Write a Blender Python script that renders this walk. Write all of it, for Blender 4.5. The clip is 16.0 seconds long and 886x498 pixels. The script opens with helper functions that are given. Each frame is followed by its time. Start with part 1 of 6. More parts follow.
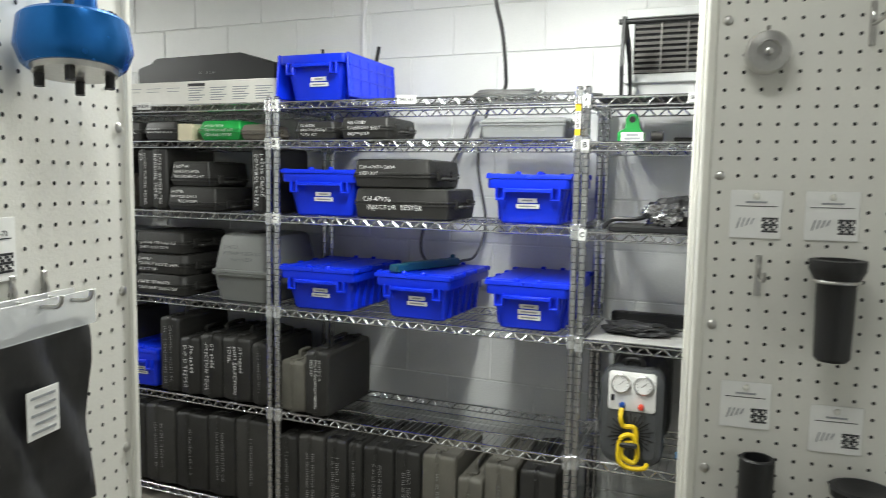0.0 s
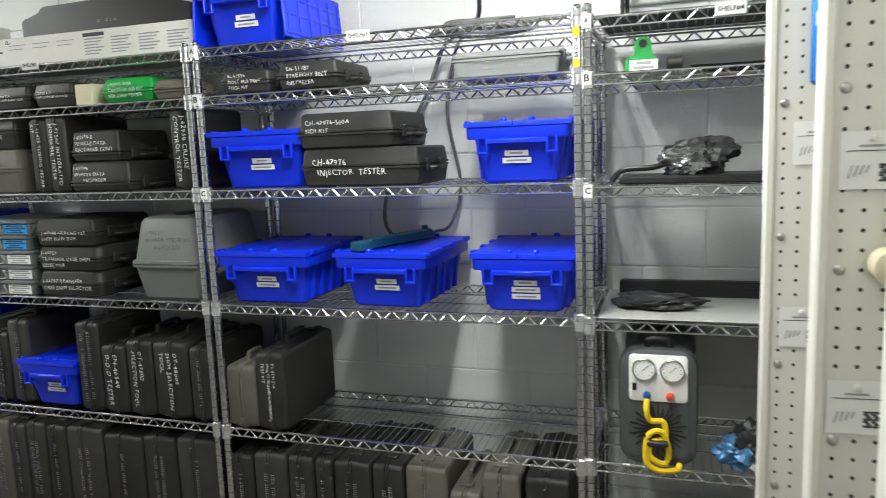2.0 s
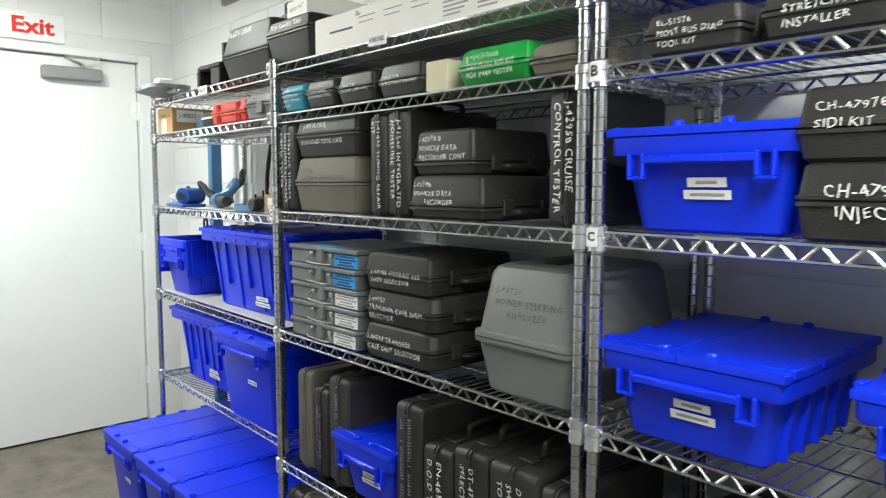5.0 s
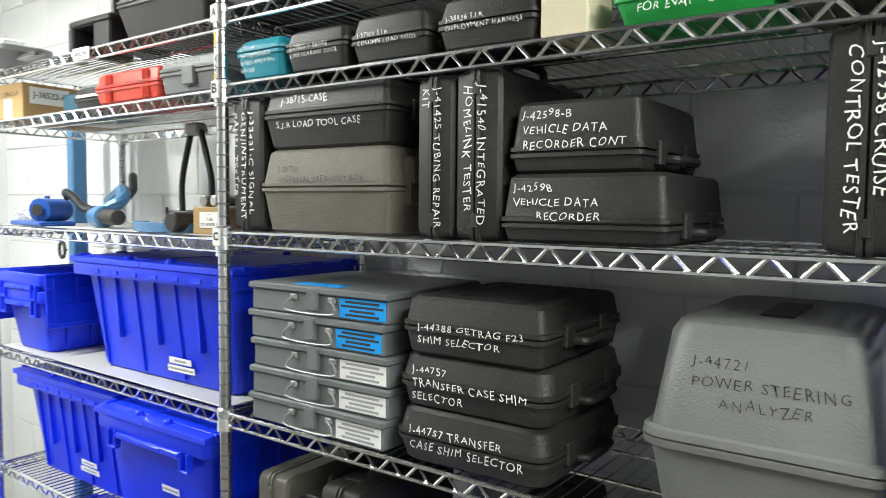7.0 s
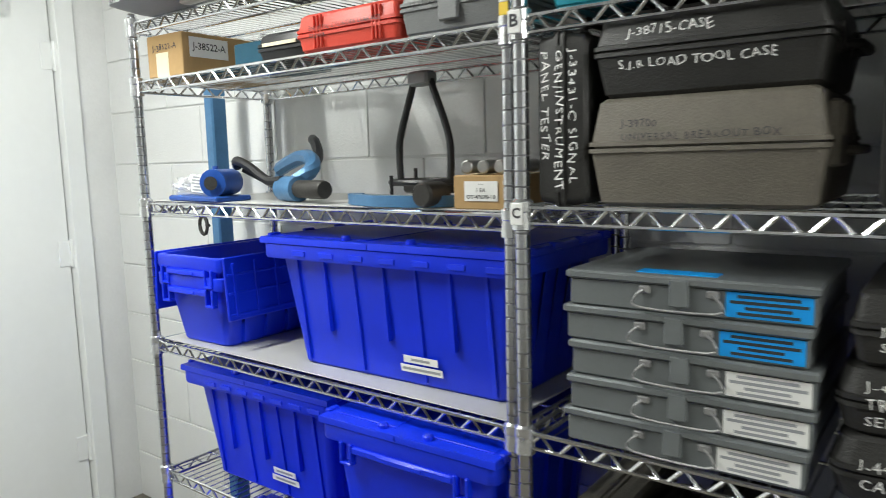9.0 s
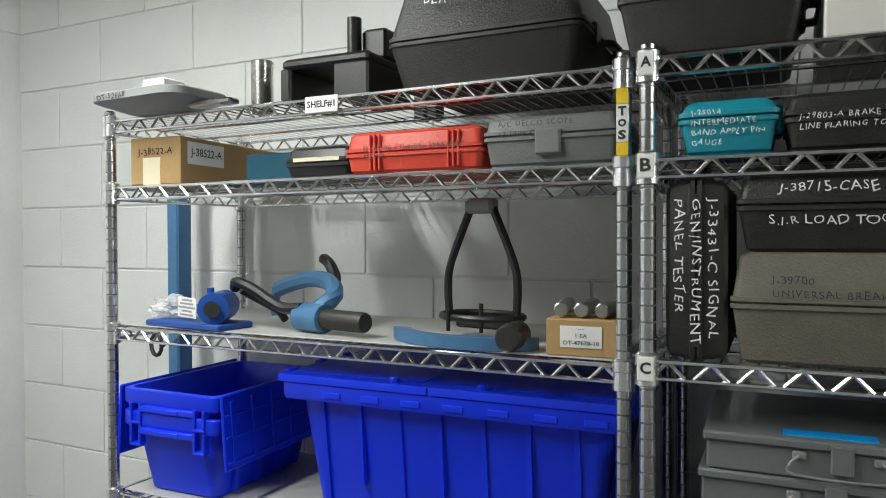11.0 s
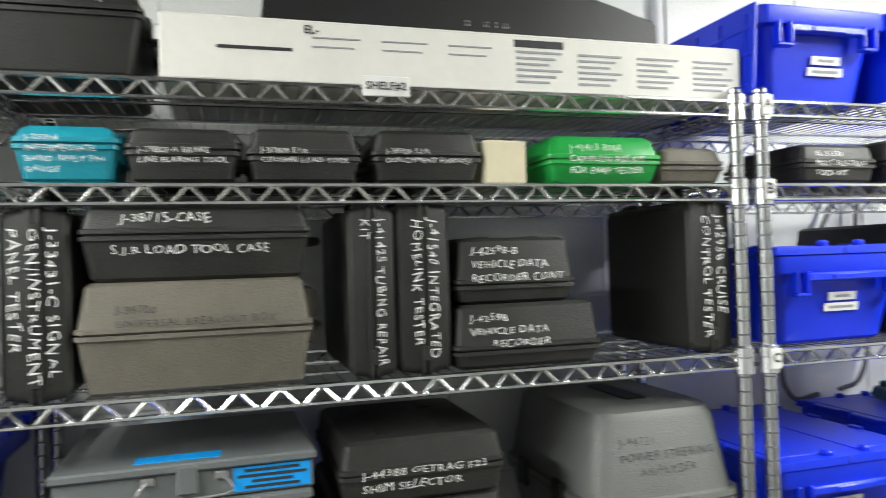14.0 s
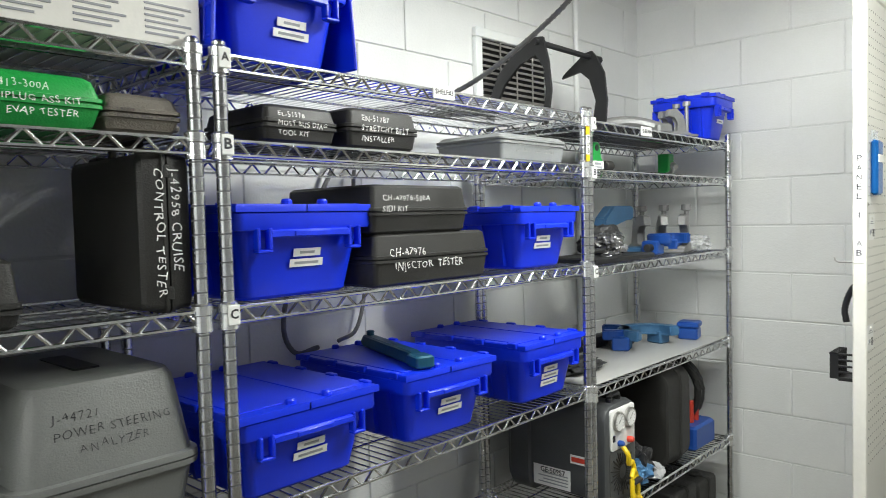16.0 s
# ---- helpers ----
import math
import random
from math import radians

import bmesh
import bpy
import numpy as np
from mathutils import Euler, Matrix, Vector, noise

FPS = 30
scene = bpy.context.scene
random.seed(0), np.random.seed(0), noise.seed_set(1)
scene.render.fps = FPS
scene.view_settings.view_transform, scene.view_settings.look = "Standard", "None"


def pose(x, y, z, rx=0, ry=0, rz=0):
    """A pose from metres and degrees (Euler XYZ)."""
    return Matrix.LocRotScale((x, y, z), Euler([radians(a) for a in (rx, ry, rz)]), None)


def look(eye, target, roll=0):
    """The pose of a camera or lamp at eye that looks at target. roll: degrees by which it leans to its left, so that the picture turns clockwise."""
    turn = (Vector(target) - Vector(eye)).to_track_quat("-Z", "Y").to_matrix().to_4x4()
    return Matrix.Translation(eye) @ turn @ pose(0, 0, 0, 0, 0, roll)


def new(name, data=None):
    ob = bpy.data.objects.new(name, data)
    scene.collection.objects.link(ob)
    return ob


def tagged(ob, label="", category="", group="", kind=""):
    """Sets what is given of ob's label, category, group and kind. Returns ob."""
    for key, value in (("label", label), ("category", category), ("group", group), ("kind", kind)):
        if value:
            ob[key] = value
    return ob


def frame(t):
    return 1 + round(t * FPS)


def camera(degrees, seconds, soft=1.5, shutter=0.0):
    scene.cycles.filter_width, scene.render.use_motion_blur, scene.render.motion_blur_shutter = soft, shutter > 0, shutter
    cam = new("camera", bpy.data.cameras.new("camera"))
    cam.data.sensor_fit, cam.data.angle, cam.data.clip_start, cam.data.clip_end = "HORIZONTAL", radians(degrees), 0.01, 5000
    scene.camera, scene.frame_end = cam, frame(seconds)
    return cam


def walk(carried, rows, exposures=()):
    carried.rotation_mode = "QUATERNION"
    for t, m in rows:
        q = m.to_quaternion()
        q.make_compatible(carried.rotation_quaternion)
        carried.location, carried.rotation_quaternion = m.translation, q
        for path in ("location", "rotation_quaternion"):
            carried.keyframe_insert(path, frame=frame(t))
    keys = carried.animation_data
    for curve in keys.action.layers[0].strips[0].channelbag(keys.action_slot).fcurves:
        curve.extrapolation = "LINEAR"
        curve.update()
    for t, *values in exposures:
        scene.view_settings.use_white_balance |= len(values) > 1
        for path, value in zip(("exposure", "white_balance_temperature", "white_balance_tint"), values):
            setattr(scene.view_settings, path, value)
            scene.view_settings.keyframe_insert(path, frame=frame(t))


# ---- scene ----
cam = camera(63.5, 16.0, soft=0.5, shutter=0.3)
PATH = [
    (0, (0.113, 0.036, 1.521), (-0.624, 1.886, 1.329), 1.0),
    (0.5, (0.078, 0.096, 1.501), (-0.848, 1.856, 1.285), -0.5),
    (1, (-0.022, 0.185, 1.482), (-0.8, 2.013, 1.249), -0.8),
    (1.5, (-0.105, 0.279, 1.493), (-0.582, 2.204, 1.236), 0.2),
    (2, (-0.124, 0.473, 1.475), (-0.737, 2.356, 1.196), -2.2),
    (2.5, (-0.185, 0.698, 1.495), (-1.05, 2.482, 1.231), -1.3),
    (3, (-0.307, 0.884, 1.456), (-1.312, 2.594, 1.202), -2.3),
    (3.5, (-0.474, 1.077, 1.464), (-1.499, 2.77, 1.176), -2.1),
    (4, (-0.617, 1.237, 1.462), (-1.889, 2.765, 1.249), -2.5),
    (4.5, (-0.7, 1.347, 1.478), (-2.105, 2.765, 1.362), -0.3),
    (5, (-0.793, 1.386, 1.453), (-2.277, 2.716, 1.272), 0.1),
    (5.2, (-0.856, 1.395, 1.438), (-2.34, 2.721, 1.243), 1.8),
    (6.2, (-1.299, 1.499, 1.426), (-2.655, 2.962, 1.276), 1.2),
    (7.3, (-1.741, 1.564, 1.423), (-2.694, 3.317, 1.286), 0.6),
    (7.5, (-1.821, 1.544, 1.449), (-2.65, 3.357, 1.295), 0.6),
    (8, (-1.95, 1.483, 1.472), (-2.785, 3.292, 1.302), 0.1),
    (8.5, (-2.075, 1.449, 1.46), (-3.11, 3.149, 1.267), -0.0),
    (9, (-2.265, 1.496, 1.449), (-3.447, 3.089, 1.195), -1.5),
    (9.5, (-2.458, 1.523, 1.444), (-3.621, 3.138, 1.252), -2.7),
    (10, (-2.564, 1.471, 1.482), (-3.435, 3.262, 1.297), -1.2),
    (10.2, (-2.602, 1.442, 1.498), (-3.475, 3.236, 1.358), -1.2),
    (12.3, (-2.712, 1.394, 1.599), (-3.488, 3.237, 1.602), 0.7),
    (12.5, (-2.706, 1.396, 1.598), (-3.483, 3.239, 1.598), 0.5),
    (13, (-2.682, 1.417, 1.563), (-3.173, 3.356, 1.615), -0.6),
    (13.5, (-2.601, 1.428, 1.55), (-2.545, 3.426, 1.619), -1.5),
    (14, (-2.536, 1.423, 1.55), (-1.961, 3.338, 1.578), -1.7),
    (14.5, (-2.447, 1.401, 1.567), (-1.528, 3.178, 1.587), -0.9),
    (15, (-2.367, 1.373, 1.539), (-1.144, 2.955, 1.499), -1.2),
    (15.5, (-2.316, 1.365, 1.53), (-0.914, 2.789, 1.447), -0.4),
    (16, (-2.291, 1.344, 1.519), (-0.814, 2.69, 1.432), -1.4),
]
EXPOSURES = [(0, -0.15), (2, -0.15), (3, -0.05), (4, 0.2), (4.5, 0.02), (5.2, 0.0), (7.3, 0.45), (8.2, 0.4), (9, -0.15), (9.5, -0.42), (10.2, -0.6), (12.3, -0.62), (13.0, -0.45), (13.5, 0.1), (14.0, 0.3), (14.5, 0.15), (15.5, -0.03), (16, -0.15)]
walk(cam, [(t, look(eye, target, roll)) for t, eye, target, roll in PATH], EXPOSURES)

# ---- world and lights ----
FLOOR, CEIL = 0.03, 2.56
WEST, EAST, NORTH, SOUTH = -5.1, 0.92, 3.1, -1.6
world = bpy.data.worlds.new("world")
scene.world = world
world.use_nodes = True
world.node_tree.nodes["Background"].inputs[0].default_value = (0.9, 0.95, 1.0, 1)
world.node_tree.nodes["Background"].inputs[1].default_value = 0.05


def ceiling_lamp(x, y, power, sx, sy):
    data = bpy.data.lights.new("tube_light", "AREA")
    data.shape, data.size, data.size_y, data.energy = "RECTANGLE", sx, sy, power
    data.color = (0.965, 1.0, 0.95)
    ob = new("tube_light", data)
    ob.matrix_world = pose(x, y, CEIL - 0.146)
    return ob


# two aisle strips, then an added unseen fill strip for the pegboard leaves
LAMPS = [(-0.60, 1.70, 0.10, 1.2), (-3.95, 1.65, 0.10, 1.2), (-0.10, 0.45, 0.6, 0.12)]
POWER = [43, 44, 6]
for (lx, ly, sx, sy), watts in zip(LAMPS, POWER):
    ceiling_lamp(lx, ly, watts, sx, sy)


# ---- materials ----
def material(name, colour, rough=0.5, metal=0.0, scale=60.0, vary=0.08, bump=0.15, big=4.0, rvary=0.1, coat=0.0):
    """Plain surface with grain and stains at two scales."""
    m = bpy.data.materials.new(name)
    m.use_nodes = True
    nt = m.node_tree
    b = nt.nodes["Principled BSDF"]
    tc = nt.nodes.new("ShaderNodeTexCoord")
    info = nt.nodes.new("ShaderNodeObjectInfo")
    add = nt.nodes.new("ShaderNodeVectorMath")
    nt.links.new(tc.outputs["Object"], add.inputs[0])
    off = nt.nodes.new("ShaderNodeVectorMath")
    off.operation = "SCALE"
    off.inputs[0].default_value = (7, 5, 3)
    nt.links.new(info.outputs["Random"], off.inputs["Scale"])
    nt.links.new(off.outputs[0], add.inputs[1])
    fine = nt.nodes.new("ShaderNodeTexNoise")
    fine.inputs["Scale"].default_value = scale
    fine.inputs["Detail"].default_value = 4
    large = nt.nodes.new("ShaderNodeTexNoise")
    large.inputs["Scale"].default_value = big
    large.inputs["Detail"].default_value = 5
    large.inputs["Roughness"].default_value = 0.65
    for n in (fine, large):
        nt.links.new(add.outputs[0], n.inputs["Vector"])
    mix = nt.nodes.new("ShaderNodeMath")
    mix.operation = "MULTIPLY_ADD"
    nt.links.new(fine.outputs["Fac"], mix.inputs[0])
    mix.inputs[1].default_value = 0.4
    nt.links.new(large.outputs["Fac"], mix.inputs[2])
    ramp = nt.nodes.new("ShaderNodeMapRange")
    ramp.inputs["From Min"].default_value, ramp.inputs["From Max"].default_value = 0.4, 1.0
    ramp.inputs["To Min"].default_value, ramp.inputs["To Max"].default_value = 1 - vary, 1 + vary
    nt.links.new(mix.outputs[0], ramp.inputs["Value"])
    tint = nt.nodes.new("ShaderNodeVectorMath")
    tint.operation = "SCALE"
    tint.inputs[0].default_value = colour
    nt.links.new(ramp.outputs[0], tint.inputs["Scale"])
    nt.links.new(tint.outputs[0], b.inputs["Base Color"])
    rr = nt.nodes.new("ShaderNodeMapRange")
    rr.inputs["To Min"].default_value, rr.inputs["To Max"].default_value = max(0.03, rough - rvary), min(1, rough + rvary)
    nt.links.new(large.outputs["Fac"], rr.inputs["Value"])
    nt.links.new(rr.outputs[0], b.inputs["Roughness"])
    b.inputs["Metallic"].default_value = metal
    b.inputs["Coat Weight"].default_value = coat
    if bump:
        bn = nt.nodes.new("ShaderNodeBump")
        bn.inputs["Strength"].default_value = bump
        bn.inputs["Distance"].default_value = 0.002
        nt.links.new(fine.outputs["Fac"], bn.inputs["Height"])
        nt.links.new(bn.outputs[0], b.inputs["Normal"])
    return m


def see_through(name, colour, rough, alpha):
    """Thin clear plastic film."""
    m = bpy.data.materials.new(name)
    m.use_nodes = True
    b = m.node_tree.nodes["Principled BSDF"]
    b.inputs["Base Color"].default_value = (*colour, 1)
    b.inputs["Roughness"].default_value = rough
    b.inputs["Alpha"].default_value = alpha
    return m


def glow(name, colour, strength):
    m = bpy.data.materials.new(name)
    m.use_nodes = True
    b = m.node_tree.nodes["Principled BSDF"]
    b.inputs["Base Color"].default_value = (*colour, 1)
    b.inputs["Emission Color"].default_value = (*colour, 1)
    b.inputs["Emission Strength"].default_value = strength
    return m


M_WALL = material("painted_block", (0.76, 0.77, 0.76), 0.45, scale=140, vary=0.05, bump=0.5, big=3, rvary=0.12)
M_MORTAR = material("painted_joint", (0.73, 0.74, 0.73), 0.6, scale=90, vary=0.06, bump=0.5)
M_PLASTER = material("painted_plaster", (0.74, 0.75, 0.74), 0.6, scale=60, vary=0.04, bump=0.2)
M_CEIL = material("ceiling_deck", (0.16, 0.14, 0.12), 0.8, scale=20, vary=0.3, bump=0.4)
M_CARPET = material("carpet_floor", (0.17, 0.155, 0.13), 0.95, scale=260, vary=0.45, bump=1.0, big=9)
M_DOOR = material("white_door_paint", (0.80, 0.82, 0.81), 0.38, scale=30, vary=0.03, bump=0.06, big=2)
M_CHROME = material("chrome_wire", (0.72, 0.73, 0.74), 0.2, 1.0, scale=200, vary=0.12, bump=0.0, big=12, rvary=0.1)
M_POST = material("chrome_post", (0.62, 0.63, 0.65), 0.22, 1.0, scale=120, vary=0.15, bump=0.0, big=10, rvary=0.1)
M_GROOVE = material("post_groove", (0.26, 0.26, 0.27), 0.4, 0.8, bump=0)
M_COLLAR = material("chrome_collar", (0.78, 0.79, 0.8), 0.25, 0.9, bump=0.0)
M_BLUE = material("blue_polypropylene", (0.002, 0.030, 0.72), 0.38, scale=400, vary=0.12, bump=0.1, big=6, rvary=0.08)
M_BLACK = material("black_case_plastic", (0.019, 0.0185, 0.017), 0.5, scale=330, vary=0.5, bump=0.55, big=9, rvary=0.14)
M_DARK = material("dark_grey_case_plastic", (0.032, 0.031, 0.028), 0.52, scale=330, vary=0.45, bump=0.6, big=9, rvary=0.14)
M_OLIVE = material("faded_grey_green_plastic", (0.105, 0.10, 0.083), 0.55, scale=300, vary=0.22, bump=0.8, big=8)
M_BROWN = material("dusty_brown_plastic", (0.145, 0.13, 0.105), 0.58, scale=300, vary=0.25, bump=0.8, big=7)
M_GREY = material("grey_plastic", (0.16, 0.166, 0.16), 0.45, scale=300, vary=0.1, bump=0.4, big=7)
M_MIDGREY = material("mid_grey_plastic", (0.15, 0.155, 0.155), 0.5, scale=300, vary=0.15, bump=0.5, big=8)
M_CHARCOAL = material("charcoal_plastic", (0.07, 0.074, 0.078), 0.48, scale=280, vary=0.15, bump=0.4, big=7)
M_PALEGREY = material("pale_grey_plastic", (0.25, 0.26, 0.26), 0.5, scale=200, vary=0.1, bump=0.3)
M_STEELBOX = material("grey_enamel_steel", (0.17, 0.185, 0.19), 0.36, 0.2, scale=150, vary=0.1, bump=0.15, big=6)
M_TEAL = material("teal_plastic", (0.01, 0.27, 0.36), 0.42, scale=250, vary=0.14, bump=0.4)
M_GREEN = material("green_plastic", (0.012, 0.34, 0.06), 0.4, scale=250, vary=0.15, bump=0.4)
M_RED = material("red_plastic", (0.62, 0.055, 0.03), 0.45, scale=250, vary=0.12, bump=0.4)
M_CREAM = material("cream_card", (0.70, 0.64, 0.46), 0.8, scale=120, vary=0.06, bump=0.2)
M_CARD = material("brown_cardboard", (0.42, 0.27, 0.12), 0.85, scale=90, vary=0.12, bump=0.25, big=7)
M_PAPER = material("white_paper", (0.82, 0.82, 0.80), 0.6, scale=80, vary=0.04, bump=0.1)
M_WHITEBOX = material("white_carton", (0.80, 0.785, 0.74), 0.6, scale=60, vary=0.06, bump=0.15, big=5)
M_INK = material("black_ink", (0.03, 0.03, 0.035), 0.6, bump=0)
M_GREYINK = material("grey_print", (0.33, 0.34, 0.36), 0.6, bump=0)
M_CHALK = material("white_marker", (0.84, 0.84, 0.82), 0.7, scale=300, vary=0.2, bump=0)
M_DULLMARK = material("faded_marker", (0.34, 0.34, 0.33), 0.7, scale=300, vary=0.35, bump=0)
M_PEN = material("dark_marker", (0.035, 0.035, 0.04), 0.6, scale=300, vary=0.3, bump=0)
M_SKY = material("sky_blue_label", (0.0, 0.33, 0.85), 0.5, bump=0)
M_YELLOW = material("yellow_label", (0.80, 0.55, 0.01), 0.5, bump=0)
M_REDINK = material("red_sign_paint", (0.75, 0.02, 0.01), 0.5, bump=0)
M_ORANGE = material("orange_label", (0.85, 0.33, 0.02), 0.5, bump=0)
M_BOARD = material("white_shelf_liner", (0.46, 0.46, 0.44), 0.35, scale=60, vary=0.06, bump=0.1)
M_DARKLINER = material("dark_shelf_liner", (0.05, 0.05, 0.05), 0.6, scale=60, vary=0.1, bump=0.1)
M_TOOLBLUE = material("blue_painted_steel", (0.07, 0.19, 0.36), 0.38, 0.25, scale=120, vary=0.18, bump=0.25, big=12)
M_DEEPBLUE = material("deep_blue_enamel", (0.012, 0.07, 0.33), 0.35, scale=120, vary=0.15, bump=0.2)
M_TEALSTEEL = material("teal_painted_steel", (0.010, 0.085, 0.14), 0.4, 0.2, scale=120, vary=0.18, bump=0.25)
M_IRON = material("dark_iron", (0.045, 0.043, 0.04), 0.5, 0.5, scale=150, vary=0.3, bump=0.4)
M_STEEL = material("bare_steel", (0.55, 0.54, 0.52), 0.3, 1.0, scale=150, vary=0.2, bump=0.1)
M_CAST = material("grey_cast_metal", (0.33, 0.33, 0.33), 0.5, 0.6, scale=150, vary=0.2, bump=0.4)
M_BLACKPAINT = material("black_paint", (0.012, 0.012, 0.013), 0.45, scale=200, vary=0.2, bump=0.2)
M_RUBBER = material("black_rubber", (0.018, 0.018, 0.018), 0.6, scale=200, vary=0.2, bump=0.2)
M_HOSE = material("yellow_hose", (0.80, 0.56, 0.01), 0.45, scale=200, vary=0.08, bump=0.1)
M_CABLE = material("grey_conduit", (0.16, 0.16, 0.16), 0.5, 0.3, scale=300, vary=0.2, bump=0.4)
M_PEG = material("white_pegboard", (0.72, 0.71, 0.66), 0.42, scale=200, vary=0.04, bump=0.15, big=3)
# dark colour for the shade inside a peg hole
M_HOLE = material("peg_hole_shade", (0.03, 0.03, 0.03), 0.9, bump=0)
M_TRIM = material("ivory_edge_trim", (0.74, 0.73, 0.67), 0.35, bump=0.05)
M_ANODBLUE = material("blue_anodised", (0.01, 0.15, 0.50), 0.25, 0.6, scale=200, vary=0.1, bump=0.05)
M_VINYL = see_through("clear_vinyl", (0.8, 0.82, 0.84), 0.15, 0.35)
M_BAG = see_through("crumpled_bag_film", (0.78, 0.79, 0.8), 0.2, 0.45)
M_SILVERBAG = material("silver_film", (0.35, 0.35, 0.36), 0.2, 0.9, scale=60, vary=0.4, bump=0.6)
M_RAG = material("black_sheet", (0.03, 0.03, 0.032), 0.5, scale=30, vary=0.4, bump=0.6, big=6)
M_LOUVER = material("grey_louver", (0.30, 0.29, 0.27), 0.5, 0.3, bump=0.1)


# ---- mesh helpers ----
def finish(name, bm, mats, parent=None, smooth=True, at=None):
    bmesh.ops.recalc_face_normals(bm, faces=bm.faces)
    me = bpy.data.meshes.new(name)
    bm.to_mesh(me)
    bm.free()
    for m in mats if isinstance(mats, (list, tuple)) else [mats]:
        me.materials.append(m)
    if smooth:
        me.polygons.foreach_set("use_smooth", [True] * len(me.polygons))
        me.set_sharp_from_angle(angle=radians(32))
    ob = new(name, me)
    if at is not None:
        ob.matrix_basis = at
    if parent is not None:
        ob.parent = parent
    return ob


def base(name, m):
    ob = new(name)
    ob.empty_display_size = 0.05
    ob.matrix_basis = m
    return ob


def rrect(w, d, r, n=3):
    """A rounded rectangle round the origin."""
    r = max(0.0005, min(r, w / 2 - 0.0005, d / 2 - 0.0005))
    pts = []
    for cx, cy, a in ((w / 2 - r, d / 2 - r, 0), (-w / 2 + r, d / 2 - r, 90), (-w / 2 + r, -d / 2 + r, 180), (w / 2 - r, -d / 2 + r, 270)):
        for i in range(n + 1):
            t = radians(a + 90 * i / n)
            pts.append((cx + r * math.cos(t), cy + r * math.sin(t)))
    return pts


def loft(bm, loops, closed=True, mi=0):
    rings = [[bm.verts.new(p) for p in loop] for loop in loops]
    n = len(rings[0])
    for a, b in zip(rings, rings[1:]):
        for i in range(n):
            f = bm.faces.new((a[i], a[(i + 1) % n], b[(i + 1) % n], b[i]))
            f.material_index = mi
    if closed:
        for ring in (list(reversed(rings[0])), rings[-1]):
            f = bm.faces.new(ring)
            f.material_index = mi
    return rings


def block(bm, x0, x1, y0, y1, z0, z1, r=0.002, mi=0):
    """A box with softened edges."""
    w, d, h = x1 - x0, y1 - y0, z1 - z0
    cx, cy = (x0 + x1) / 2, (y0 + y1) / 2
    r = min(r, w / 3, d / 3, h / 3)
    loops = []
    for z, i in ((z0, r), (z0 + r, 0), (z1 - r, 0), (z1, r)):
        loops.append([(cx + x, cy + y, z) for x, y in rrect(w - 2 * i, d - 2 * i, r, 1)])
    loft(bm, loops, True, mi)


def tube(bm, a, b, r, n=6, mi=0, r2=None):
    a, b = Vector(a), Vector(b)
    q = (b - a).to_track_quat("Z", "Y")
    r2 = r if r2 is None else r2
    ring = [(math.cos(2 * math.pi * (i + 0.5) / n), math.sin(2 * math.pi * (i + 0.5) / n)) for i in range(n)]
    loft(bm, [[a + q @ Vector((x * r, y * r, 0)) for x, y in ring], [b + q @ Vector((x * r2, y * r2, 0)) for x, y in ring]], True, mi)


def path_tube(bm, pts, r, n=8, mi=0):
    """A round bar along a line of points."""
    pts = [Vector(p) for p in pts]
    loops = []
    for i, p in enumerate(pts):
        d = (pts[min(i + 1, len(pts) - 1)] - pts[max(i - 1, 0)]).normalized()
        loops.append((p, d))
    up = Vector((0.31, 0.2, 0.93))
    rings = []
    for p, d in loops:
        s = d.cross(up)
        s = s.normalized() if s.length > 1e-3 else Vector((1, 0, 0))
        u = s.cross(d).normalized()
        rings.append([p + r * (math.cos(2 * math.pi * k / n) * s + math.sin(2 * math.pi * k / n) * u) for k in range(n)])
    loft(bm, rings, True, mi)


def smooth_line(pts, steps=6):
    """Catmull-Rom line through the points."""
    p = [Vector(q) for q in pts]
    p = [p[0] * 2 - p[1]] + p + [p[-1] * 2 - p[-2]]
    out = []
    for i in range(1, len(p) - 2):
        a, b, c, d = p[i - 1 : i + 3]
        for k in range(steps):
            t = k / steps
            out.append(0.5 * (2 * b + (c - a) * t + (2 * a - 5 * b + 4 * c - d) * t * t + (3 * b - a - 3 * c + d) * t**3))
    out.append(p[-2])
    return out


def lathe(bm, prof, n=20, m=None, mi=0):
    """Turned shape about z from (radius, height) pairs."""
    loops = [[Vector((r * math.cos(2 * math.pi * i / n), r * math.sin(2 * math.pi * i / n), z)) for i in range(n)] for r, z in prof]
    if m is not None:
        loops = [[m @ v for v in loop] for loop in loops]
    loft(bm, loops, True, mi)


def slab(bm, pts, y0, y1, mi=0):
    """A flat outline in x and z, given thickness along y."""
    loft(bm, [[(x, y0, z) for x, z in pts], [(x, y1, z) for x, z in pts]], True, mi)


FRONT = Matrix(((1, 0, 0, 0), (0, 0, -1, 0), (0, 1, 0, 0), (0, 0, 0, 1)))
DOWNWARD = Matrix(((0, 1, 0, 0), (0, 0, -1, 0), (-1, 0, 0, 0), (0, 0, 0, 1)))


